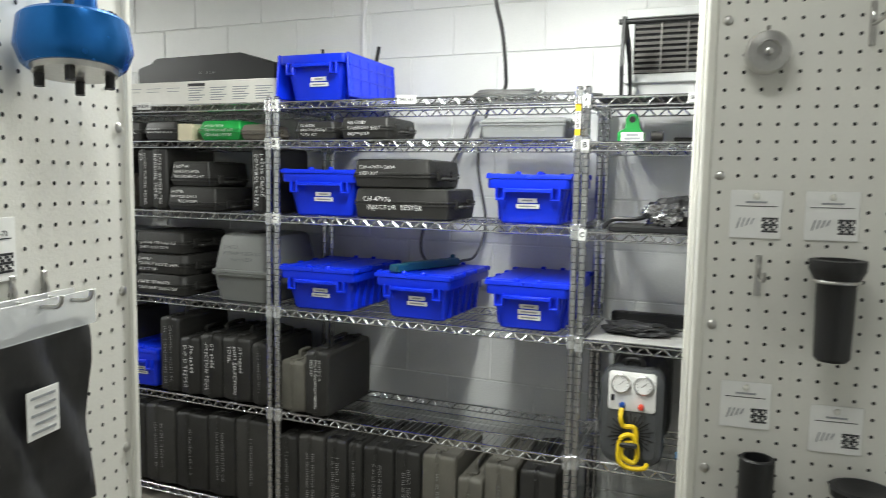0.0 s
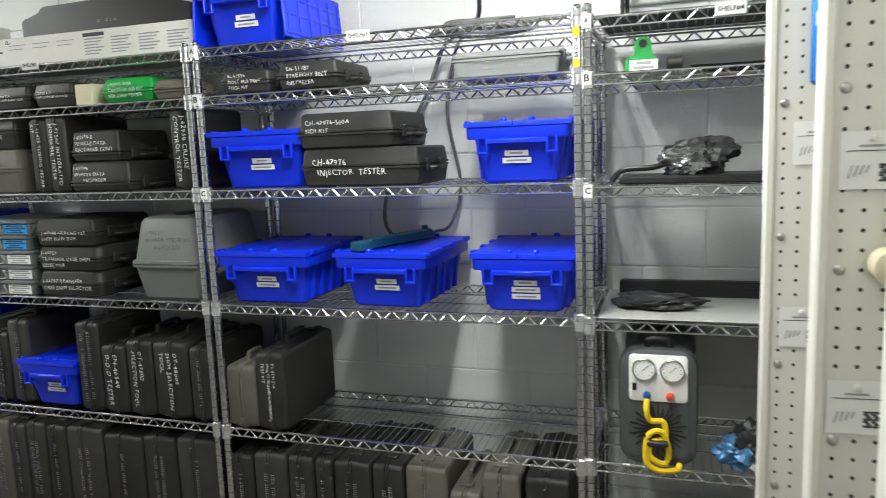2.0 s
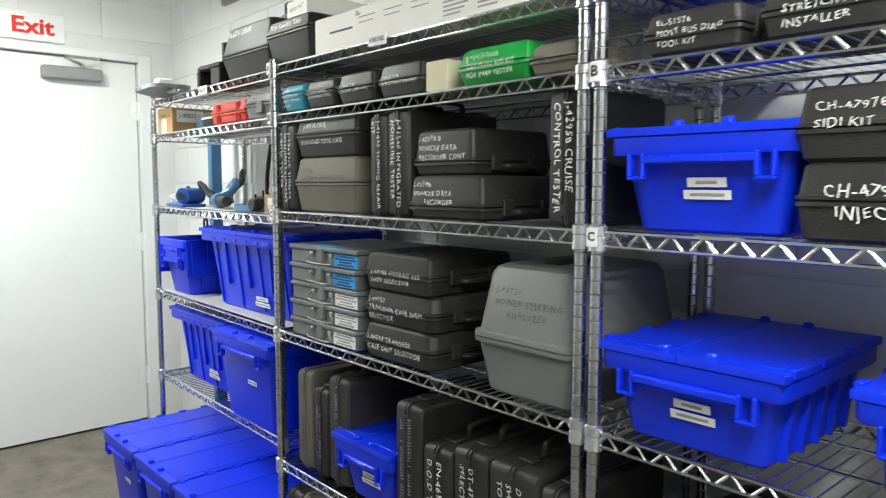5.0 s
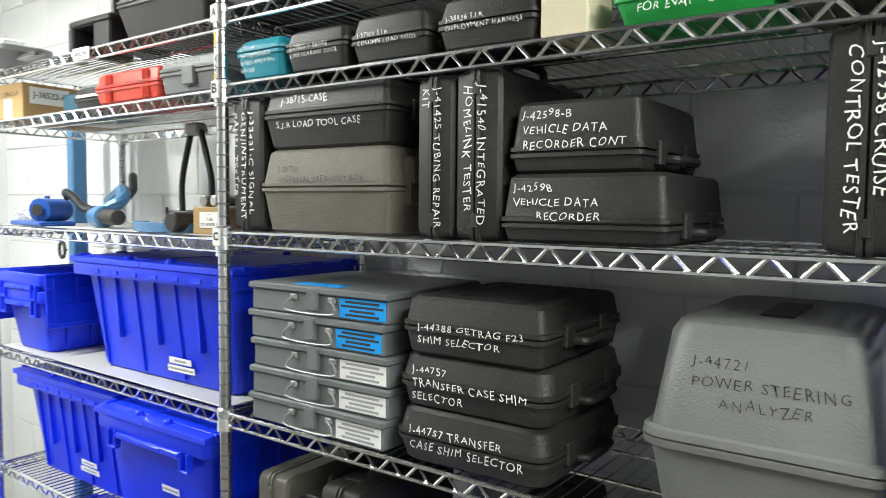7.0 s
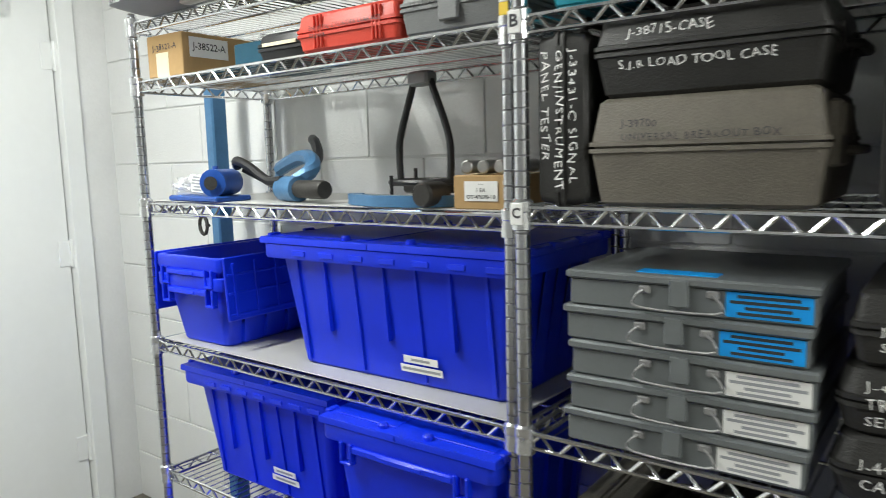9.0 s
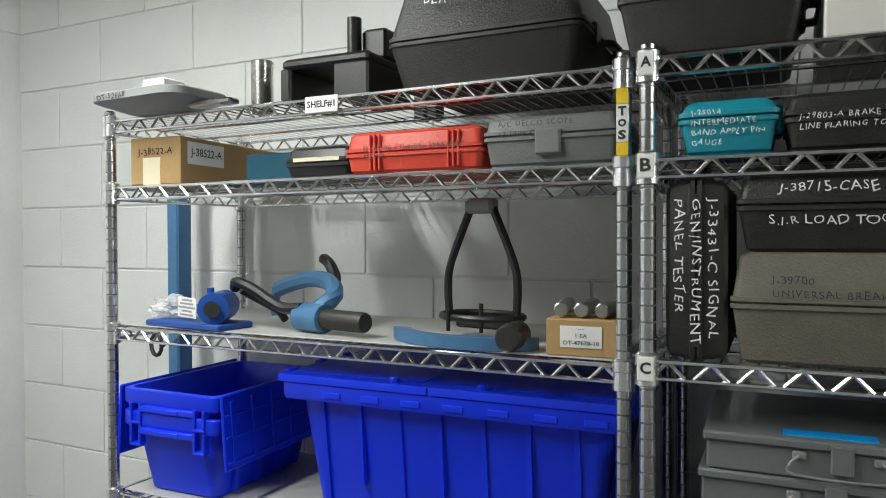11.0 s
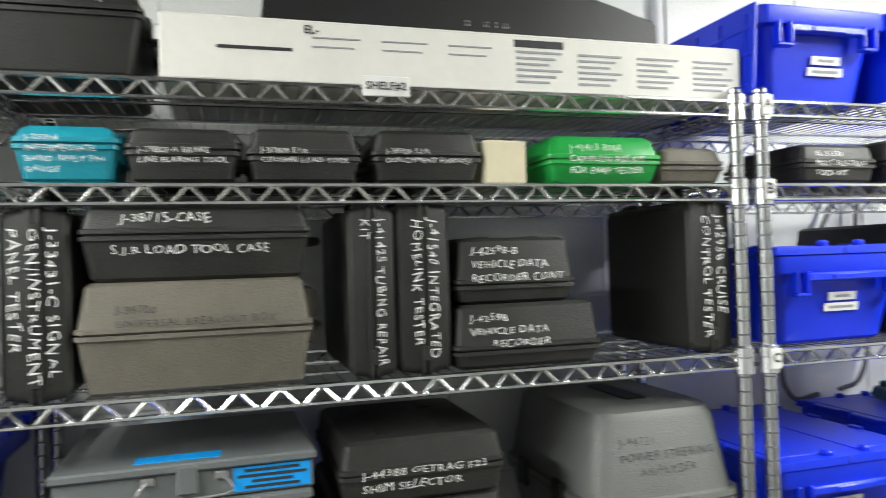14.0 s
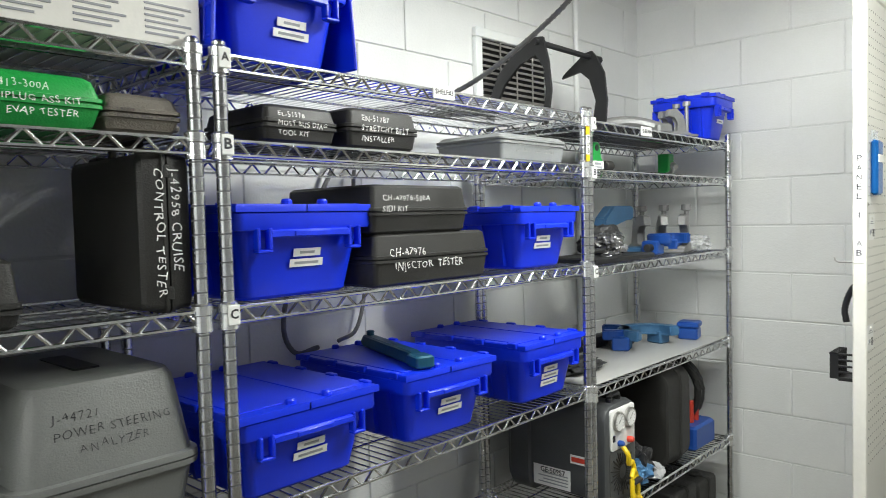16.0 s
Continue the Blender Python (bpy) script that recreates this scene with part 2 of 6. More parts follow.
def askew(me, co, wobble):
    """Turn, shift and scale every glyph a little, as a hand would write it."""
    owner = list(range(len(co)))

    def root_of(i):
        while owner[i] != i:
            owner[i] = owner[owner[i]]
            i = owner[i]
        return i

    for e in me.edges:
        a, b = root_of(e.vertices[0]), root_of(e.vertices[1])
        if a != b:
            owner[a] = b
    ids = np.array([root_of(i) for i in range(len(co))])
    k = wobble / 0.05
    for g in np.unique(ids):
        m = ids == g
        c = (co[m].min(0) + co[m].max(0)) / 2
        a = radians(random.gauss(2, 5) * k)
        sx, sy, sh = 1 + random.gauss(0, 0.09) * k, 1 + random.gauss(-0.03, 0.10) * k, random.gauss(0.05, 0.10) * k
        p = co[m] - c
        x, y = p[:, 0] * sx + p[:, 1] * sh, p[:, 1] * sy
        p[:, 0], p[:, 1] = x * math.cos(a) - y * math.sin(a), x * math.sin(a) + y * math.cos(a)
        co[m] = p + c + np.array((random.gauss(0, 0.012) * k, random.gauss(0, 0.032) * k, 0))
    return co


def lettering(parent, lines, w, h, at, mat, weight=0.0, wobble=0.05, align="LEFT", name="lettering"):
    """Words in relief, fitted into w by h round the point at."""
    cu = bpy.data.curves.new(name, "FONT")
    cu.body = "\n".join(lines)
    cu.align_x, cu.align_y = align, "CENTER"
    cu.resolution_u, cu.offset, cu.space_line = 2, weight, 1.25
    cu.space_character = 1.14 if wobble else 1.0
    tmp = bpy.data.objects.new(name, cu)
    me = bpy.data.meshes.new_from_object(tmp)
    bpy.data.objects.remove(tmp)
    me.name = name
    co = np.empty(len(me.vertices) * 3)
    me.vertices.foreach_get("co", co)
    co = co.reshape(-1, 3)
    if not len(co):
        return None
    if wobble:
        co = askew(me, co, wobble)
    lo, hi = co.min(0), co.max(0)
    co = co - (lo + hi) / 2
    s = min(w / max(hi[0] - lo[0], 1e-6), h / max(hi[1] - lo[1], 1e-6))
    sx = min(w / max(hi[0] - lo[0], 1e-6), s * 1.35)
    k = random.random() * 9
    co[:, 1] += wobble * np.sin(co[:, 0] * 2.3 + k) + wobble * 0.6 * np.sin(co[:, 0] * 5.1 + k * 2)
    co[:, 0] += wobble * 0.6 * np.sin(co[:, 1] * 4.0 + k)
    co[:, 0] *= sx
    co[:, 1] *= s
    me.vertices.foreach_set("co", co.ravel())
    me.materials.clear()
    me.materials.append(mat)
    ob = new(name, me)
    ob.matrix_basis = at
    ob.parent = parent
    return ob


def scribble(parent, rows, w, h, at, mat):
    """Faded writing too worn to read: short strokes in rows."""
    bm = bmesh.new()
    step = h / rows
    for j in range(rows):
        x = -w / 2
        while x < w / 2 - 0.006:
            ww = random.uniform(0.003, 0.007)
            if random.random() < 0.82:
                z = h / 2 - step * (j + 0.5)
                hh = min(step * 0.32, 0.006)
                block(bm, x, x + ww * 0.75, z - hh, z - hh * 0.4, 0, 0.0006, 0.0001)
                block(bm, x + ww * 0.2, x + ww * 0.4, z - hh, z + hh, 0, 0.0006, 0.0001)
                if random.random() < 0.6:
                    block(bm, x, x + ww * 0.7, z + hh * 0.5, z + hh, 0, 0.0006, 0.0001)
            x += ww + 0.0025
    ob = finish("worn_writing", bm, mat, parent, False, at)
    return tagged(ob, "", "", "", "stuff")


def label(parent, x, z, w, h, y, bars=2, mat=None, ink=None, tilt=0.0, name="label", words=None):
    """A stuck-on paper label that faces -y, with lines of print."""
    bm = bmesh.new()
    block(bm, -w / 2, w / 2, -0.0012, 0.0, -h / 2, h / 2, 0.0004)
    for i in range(bars):
        z0 = h / 2 - h * (i + 0.75) / (bars + 0.5)
        ww = w * (0.36 + 0.09 * ((i * 7 + int(w * 1000)) % 3 - 1))
        t = min(0.16 * h, h * 0.24 / max(bars, 1))
        block(bm, -ww, ww, -0.0016, -0.0010, z0 - t, z0 + t, 0.0001, 1)
    ob = finish(name, bm, [mat or M_PAPER, ink or M_GREYINK], parent, False, pose(x, y, z, 0, tilt, 0))
    if words:
        lettering(ob, words, w * 0.86, h * 0.75, Matrix.Translation((0, -0.0017, 0)) @ FRONT, M_INK, 0.01, 0.0, "CENTER")
    return ob


# ---- structure ----
def panel(name, x0, x1, y0, y1, z0, z1, mat, label_text, r=0.001):
    bm = bmesh.new()
    block(bm, x0, x1, y0, y1, z0, z1, r)
    return tagged(finish(name, bm, mat, None, False), label_text, "", "", "structure")


floor = panel("floor", WEST - 0.2, EAST + 0.2, SOUTH - 0.2, NORTH + 0.2, FLOOR - 0.1, FLOOR, M_CARPET, "grey brown low pile commercial carpet floor")
wall_north = panel("wall_north", WEST - 0.2, EAST + 0.2, NORTH + 0.006, NORTH + 0.2, FLOOR, CEIL, M_MORTAR, "white painted concrete block wall behind the shelving")
wall_west = panel("wall_west", WEST - 0.2, WEST - 0.006, 2.955, NORTH + 0.006, FLOOR, CEIL, M_MORTAR, "white painted concrete block wall beside the door")
wall_west_above = panel("wall_west_above", WEST - 0.2, WEST - 0.006, SOUTH, 2.955, 2.19, CEIL, M_MORTAR, "white painted wall above the door")
wall_west_south = panel("wall_west_south", WEST - 0.2, WEST - 0.006, SOUTH, 1.84, FLOOR, 2.19, M_MORTAR, "white painted wall past the door")
wall_east = panel("wall_east", EAST + 0.006, EAST + 0.2, SOUTH, NORTH + 0.006, FLOOR, CEIL, M_MORTAR, "white painted concrete block wall at the shelf end")
wall_south = panel("wall_south", WEST - 0.2, EAST + 0.2, SOUTH - 0.2, SOUTH, FLOOR, CEIL, M_PLASTER, "plain white painted wall")


WALL_TURN = -0.95
wall_north.matrix_basis = Matrix.Translation((0.8, 2.978, 0)) @ pose(0, 0, 0, 0, 0, WALL_TURN) @ Matrix.Translation((-0.8, -NORTH, 0))


def wall_y(x):
    """Face of the north wall, which runs parallel to the shelving row."""
    return 2.978 + (x - 0.8) * math.tan(radians(WALL_TURN))


def ceiling_build():
    bm = bmesh.new()
    block(bm, WEST - 0.2, EAST + 0.2, SOUTH - 0.2, NORTH + 0.2, CEIL + 0.12, CEIL + 0.2, 0.001)
    y = SOUTH + 0.1
    while y < NORTH:
        block(bm, WEST, EAST, y, y + 0.045, CEIL + 0.01, CEIL + 0.12, 0.002)
        y += 0.41
    block(bm, WEST - 0.2, EAST + 0.2, NORTH - 0.0, NORTH + 0.2, CEIL, CEIL + 0.12, 0.001)
    block(bm, WEST - 0.2, WEST, SOUTH, NORTH, CEIL, CEIL + 0.12, 0.001)
    block(bm, EAST, EAST + 0.2, SOUTH, NORTH, CEIL, CEIL + 0.12, 0.001)
    tagged(finish("ceiling", bm, M_CEIL, None, False), "dark brown open joist ceiling", "", "", "structure")


ceiling_build()


def conduit_line():
    bm = bmesh.new()
    path_tube(bm, [(0.35, wall_y(0.35) - 0.025, CEIL - 0.02), (EAST - 0.2, wall_y(EAST) - 0.025, CEIL - 0.02), (EAST - 0.03, NORTH - 0.3, CEIL - 0.02), (EAST - 0.03, 1.0, CEIL - 0.02)], 0.016, 10)
    tube(bm, (0.36, wall_y(0.36) - 0.014, 0.3), (0.36, wall_y(0.36) - 0.014, CEIL), 0.012, 10)
    tube(bm, (-1.475, wall_y(-1.475) - 0.012, 1.9), (-1.475, wall_y(-1.475) - 0.012, CEIL), 0.012, 10)
    tagged(finish("conduit_pipe", bm, M_PLASTER), "white painted conduit running up the block wall", "conduit", "", "structure")


conduit_line()


def strip_light(x, y, sx, sy, watts):
    root = base("strip_light", pose(x, y, CEIL))
    bm = bmesh.new()
    block(bm, -sx / 2 - 0.02, sx / 2 + 0.02, -sy / 2 - 0.02, sy / 2 + 0.02, -0.05, 0.121, 0.008)
    finish("housing", bm, M_DOOR, root)
    bm = bmesh.new()
    block(bm, -sx / 2, sx / 2, -sy / 2, sy / 2, -0.14, -0.051, 0.02)
    finish("diffuser", bm, glow("lamp_diffuser", (0.985, 1.0, 0.945), 0.8 * watts), root)
    tagged(root, "white ceiling strip light with a lit diffuser", "ceiling light", "strip lights")


# the last strip is the added fill, built like the other two
for (lx, ly, sx, sy), watts in zip(LAMPS, POWER):
    strip_light(lx, ly, sx, sy, watts)


def door_set():
    """Door in the west wall, hinged at its north edge, with frame, closer and hinges."""
    root = base("door", pose(WEST, 2.88, FLOOR))
    bm = bmesh.new()
    block(bm, -0.075, -0.03, -0.93, -0.003, 0.012, 2.11, 0.003)
    finish("door_leaf", bm, M_DOOR, root)
    for z in (0.28, 1.08, 1.84):
        bm = bmesh.new()
        tube(bm, (-0.022, 0.004, z - 0.055), (-0.022, 0.004, z + 0.055), 0.010, 10)
        block(bm, -0.032, -0.026, -0.045, 0.03, z - 0.05, z + 0.05, 0.001)
        finish("hinge", bm, M_DOOR, root)
    bm = bmesh.new()
    block(bm, -0.028, 0.035, -0.50, -0.20, 1.985, 2.05, 0.006)
    finish("closer_body", bm, M_PALEGREY, root)
    bm = bmesh.new()
    tube(bm, (0.01, -0.30, 2.05), (0.01, -0.30, 2.075), 0.014, 10)
    path_tube(bm, [(0.01, -0.30, 2.07), (0.10, -0.40, 2.085), (0.10, -0.41, 2.09)], 0.008)
    path_tube(bm, [(0.10, -0.40, 2.09), (0.03, -0.22, 2.105), (-0.005, -0.2, 2.125)], 0.008)
    block(bm, -0.02, 0.01, -0.25, -0.15, 2.115, 2.145, 0.003)
    finish("closer_arm", bm, M_STEEL, root)
    bm = bmesh.new()
    for dz in (0.0,):
        tube(bm, (-0.03, -0.87, 0.95), (0.03, -0.87, 0.95), 0.014, 12)
        tube(bm, (0.03, -0.87, 0.95), (0.03, -0.76, 0.95), 0.009, 10)
    finish("lever_handle", bm, M_STEEL, root)
    tagged(root, "white painted steel door, shut, with closer and hinges", "door", "", "structure")
    bm = bmesh.new()
    block(bm, WEST - 0.12, WEST + 0.012, 2.882, 2.952, FLOOR, 2.19, 0.003)
    block(bm, WEST - 0.12, WEST + 0.012, 1.845, 1.94, FLOOR, 2.19, 0.003)
    block(bm, WEST - 0.12, WEST + 0.012, 1.94, 2.882, 2.145, 2.19, 0.003)
    block(bm, WEST - 0.16, WEST - 0.1, 1.94, 2.882, FLOOR + 0.0, 2.145, 0.001)
    tagged(finish("door_frame", bm, M_DOOR, None), "white painted steel door frame", "", "", "structure")
    root = base("exit_sign", pose(WEST, 2.33, 2.275))
    bm = bmesh.new()
    block(bm, 0.0, 0.012, -0.17, 0.17, -0.075, 0.075, 0.002)
    finish("plate", bm, M_DOOR, root)
    lettering(root, ["Exit"], 0.2, 0.085, pose(0.0135, 0.02, 0.0, 90, 0, 90), M_REDINK, 0.03, 0.0, "CENTER")
    tagged(root, "white exit sign with red letters above the door", "sign")


door_set()


# ---- wire shelving ----
def wire_shelf(parent, w, d, z, wires=True, face_only=False):
    bm = bmesh.new()
    h = 0.030
    for y in (-d, 0):
        s = 1 if y else -1
        tube(bm, (0, y, z - 0.004), (w, y, z - 0.004), 0.0042)
        tube(bm, (0, y, z - h), (w, y, z - h), 0.0036)
        n = max(4, round(w / 0.062))
        for i in range(n):
            x0, x1 = w * (i + 0.08) / n, w * (i + 0.92) / n
            xm = w * (i + 0.5) / n
            tube(bm, (x0, y, z - h), (xm, y, z - 0.004), 0.0030, 5)
            tube(bm, (xm, y, z - 0.004), (x1, y, z - h), 0.0030, 5)
    for x in (0, w):
        tube(bm, (x, -d, z - 0.004), (x, 0, z - 0.004), 0.0042)
        tube(bm, (x, -d, z - h), (x, 0, z - h), 0.0036)
        n = max(3, round(d / 0.062))
        for i in range(n):
            y0, y1, ym = -d * (i + 0.08) / n, -d * (i + 0.92) / n, -d * (i + 0.5) / n
            tube(bm, (x, y0, z - h), (x, ym, z - 0.004), 0.0028, 5)
            tube(bm, (x, ym, z - 0.004), (x, y1, z - h), 0.0028, 5)
    for y in (-d * 0.33, -d * 0.66):
        tube(bm, (0, y, z - 0.008), (w, y, z - 0.008), 0.0032)
    n = int(w / 0.0254)
    for i in range(1, n):
        x = w * i / n
        tube(bm, (x, -d, z - 0.0025), (x, 0, z - 0.0025), 0.0018, 4)
    return finish("wire_shelf", bm, M_CHROME, parent)


def post_mesh(h):
    bm = bmesh.new()
    r = 0.0127
    prof, z, k = [(r * 0.9, 0)], 0.02, 0
    prof = [(0.009, 0.0), (0.016, 0.002), (0.016, 0.012), (r, 0.014)]
    while z < h - 0.03:
        prof += [(r, z), (r * 0.9, z + 0.0005), (r * 0.9, z + 0.0025), (r, z + 0.003)]
        z += 0.0254
    prof += [(r, h - 0.004), (r * 0.7, h)]
    lathe(bm, prof, 12)
    for f in bm.faces:
        rs = [math.hypot(v.co.x, v.co.y) for v in f.verts]
        if len(f.verts) == 4 and max(rs) < r * 0.93 and f.calc_center_median().z > 0.015:
            f.material_index = 1
    me_ob = finish("post", bm, [M_POST, M_GROOVE])
    me = me_ob.data
    bpy.data.objects.remove(me_ob)
    return me


def collar_mesh():
    bm = bmesh.new()
    lathe(bm, [(0.0135, -0.042), (0.0185, -0.040), (0.0165, -0.012), (0.0185, -0.010), (0.0185, 0.006), (0.0155, 0.008), (0.0135, 0.010)], 14)
    ob = finish("collar", bm, M_COLLAR)
    me = ob.data
    bpy.data.objects.remove(ob)
    return me


POST, COLLAR = post_mesh(1.845 - FLOOR), collar_mesh()
DEPTH = 0.43
"""Units: front left post, front right post, shelf heights, liners."""
UNITS = [
    ((-4.077, 2.585), (-2.903, 2.555), (1.825, 1.672, 1.350, 0.967, 0.590)),
    ((-2.861, 2.522), (-1.647, 2.512), (1.825, 1.672, 1.368, 0.982, 0.545, 0.10)),
    ((-1.601, 2.502), (-0.378, 2.497), (1.825, 1.672, 1.368, 0.982, 0.545, 0.10)),
    ((-0.350, 2.497), (0.782, 2.497), (1.810, 1.660, 1.355, 0.975, 0.550, 0.10)),
]
LINERS = {(0, 2): M_BOARD, (0, 3): M_BOARD, (3, 3): M_BOARD, (3, 0): M_DARKLINER, (3, 1): None}


def shelving(i):
    (ax, ay), (bx, by), levels = UNITS[i]
    w = math.hypot(bx - ax, by - ay)
    root = base("wire_shelving_unit", Matrix.Translation((ax, ay, FLOOR)) @ pose(0, 0, 0, 0, 0, math.degrees(math.atan2(by - ay, bx - ax))))
    for x in (0, w):
        for y in (0, DEPTH):
            ob = new("post", POST)
            ob.matrix_basis, ob.parent = pose(x, y, 0), root
            for z in levels:
                ob = new("collar", COLLAR)
                ob.matrix_basis, ob.parent = pose(x, y, z - FLOOR), root
    for z in levels:
        sh = wire_shelf(root, w, DEPTH, z - FLOOR)
        sh.matrix_basis = pose(0, DEPTH, 0)
    for j, z in enumerate(levels):
        m = LINERS.get((i, j))
        if m:
            bm = bmesh.new()
            block(bm, 0.02, w - 0.02, 0.012, DEPTH - 0.012, z - FLOOR + 0.0005, z - FLOOR + 0.0035, 0.001)
            finish("shelf_liner", bm, m, root)
    tagged(root, "chrome wire shelving unit standing against the block wall", "shelving", "wire shelving row")
    return root


SHELVES = [shelving(i) for i in range(4)]


def shelf_tag(x, y, z, words, w=0.075, h=0.032):
    root = base("shelf_tag", pose(x, y, z))
    bm = bmesh.new()
    block(bm, -w / 2, w / 2, -0.004, 0.0, -h / 2, h / 2, 0.003)
    finish("plate", bm, M_PAPER, root)
    lettering(root, [words], w * 0.84, h * 0.45, Matrix.Translation((0, -0.0046, 0)) @ FRONT, M_INK, 0.02, 0, "CENTER")
    tagged(root, "white plastic shelf number tag clipped on the shelf edge", "label", "shelf number tags")


shelf_tag(-3.475, 2.558, 1.808, "SHELF#1")
shelf_tag(-2.295, 2.508, 1.820, "SHELF#2")
shelf_tag(-1.02, 2.490, 1.815, "SHELF#3")
shelf_tag(0.01, 2.487, 1.797, "SHELF#4")


def level_letter(x, y, z, words):
    root = base("level_letter", pose(x, y, z))
    bm = bmesh.new()
    block(bm, -0.012, 0.012, -0.0205, -0.0175, -0.02, 0.016, 0.001)
    finish("plate", bm, M_PAPER, root)
    lettering(root, [words], 0.016, 0.02, Matrix.Translation((0, -0.0211, 0)) @ FRONT, M_INK, 0.03, 0, "CENTER")
    tagged(root, "small white level letter stuck on the shelf collar", "label", "level letters")


for unit in (1, 2, 3):
    px, py = UNITS[unit][0]
    for z, ch in zip(UNITS[unit][2][:3], "ABC"):
        level_letter(px, py, z - 0.012, ch)


def post_sticker(x, y, z):
    root = base("post_sticker", pose(x, y, z))
    for z0, z1, m in ((-0.055, -0.035, M_YELLOW), (-0.0345, 0.0245, M_PAPER), (0.025, 0.055, M_YELLOW)):
        bm = bmesh.new()
        block(bm, -0.009, 0.009, -0.0152, -0.0130, z0, z1, 0.0005)
        finish("band", bm, m, root)
    for k, ch in enumerate("TOS"):
        lettering(root, [ch], 0.013, 0.015, Matrix.Translation((0, -0.0158, 0.014 - 0.0185 * k)) @ FRONT, M_INK, 0.05, 0, "CENTER")
    tagged(root, "yellow and white sticker on the chrome shelf post", "label", "post stickers")


post_sticker(UNITS[0][1][0], UNITS[0][1][1], 1.735)
post_sticker(UNITS[2][1][0], UNITS[2][1][1], 1.735)


# ---- hard cases ----
def case_shell(bm, w, d, h, seam=0.5, draft=0.05, r=0.022, lip=0.003, end=0.010):
    """Two shells that meet at a lip; thickness along z from 0 to h."""
    s = h * seam
    prof = [(0.0, end + draft * s), (0.006, 0.003 + draft * s), (s - 0.009, 0.0005), (s - 0.008, -lip), (s - 0.0018, -lip), (s - 0.0012, 0.003),
            (s + 0.0012, 0.003), (s + 0.0018, -lip), (s + 0.008, -lip), (s + 0.009, 0.0005), (h - 0.006, 0.003 + draft * (h - s)), (h, end + draft * (h - s))]
    loft(bm, [[(x, y, z) for x, y in rrect(w - 2 * i, d - 2 * i, r, 3)] for z, i in prof])


def arch_handle(bm, m, length=0.11, rise=0.032, r=0.007):
    pts = smooth_line([(-length / 2, 0, 0), (-length / 2 + 0.004, 0, rise * 0.8), (-length * 0.3, 0, rise), (length * 0.3, 0, rise), (length / 2 - 0.004, 0, rise * 0.8), (length / 2, 0, 0)], 3)
    path_tube(bm, [m @ p for p in pts], r)


def flat_case(x0, x1, z0, z1, yf, d, mat, words=(), text=None, what="", ink=None, seam=0.5, draft=0.05, turn=0.0, tw=0.8, th=0.62, side="latch", r=0.012, tx=0.0, tz=0.5):
    """A case that lies flat, its end or hinge side towards -y."""
    w, h = x1 - x0, z1 - z0
    root = base("tool_case", pose((x0 + x1) / 2, yf + d / 2, z0, 0, 0, turn))
    bm = bmesh.new()
    case_shell(bm, w, d, h, seam, draft, r)
    for fx in (-0.22, 0.22):
        for k in (0.25, 0.75):
            block(bm, w * fx - 0.012, w * fx + 0.012, -d * 0.36 if k < 0.5 else d * 0.2, -d * 0.2 if k < 0.5 else d * 0.36, h - 0.001, h + 0.002, 0.0008)
    finish("shell", bm, mat, root)
    s = h * seam
    if side == "latch":
        for fy in (-0.22, 0.22):
            bm = bmesh.new()
            block(bm, w / 2 - 0.004, w / 2 + 0.007, d * fy - 0.018, d * fy + 0.018, s - 0.022, s + 0.018, 0.003)
            finish("latch", bm, mat, root)
        bm = bmesh.new()
        arch_handle(bm, pose(w / 2 - 0.002, 0, s - 0.012, 0, 90, 0) @ pose(0, 0, 0, 0, 0, 90), min(0.11, d * 0.4), 0.026)
        finish("handle", bm, mat, root)
    elif side == "front":
        for fx in (-0.3, 0.3):
            bm = bmesh.new()
            block(bm, w * fx - 0.016, w * fx + 0.016, -d / 2 - 0.006, -d / 2 + 0.004, s - 0.02, s + 0.018, 0.003)
            finish("latch", bm, mat, root)
    if words:
        off = draft * h * 0.25
        lettering(root, list(words), w * tw * 0.95, h * th * 0.86, Matrix.Translation((tx * w, -d / 2 - 0.0042, h * tz)) @ FRONT, ink or M_CHALK)
    return tagged(root, what or "black moulded plastic tool case lying flat on a wire shelf", "tool case", "tool cases")


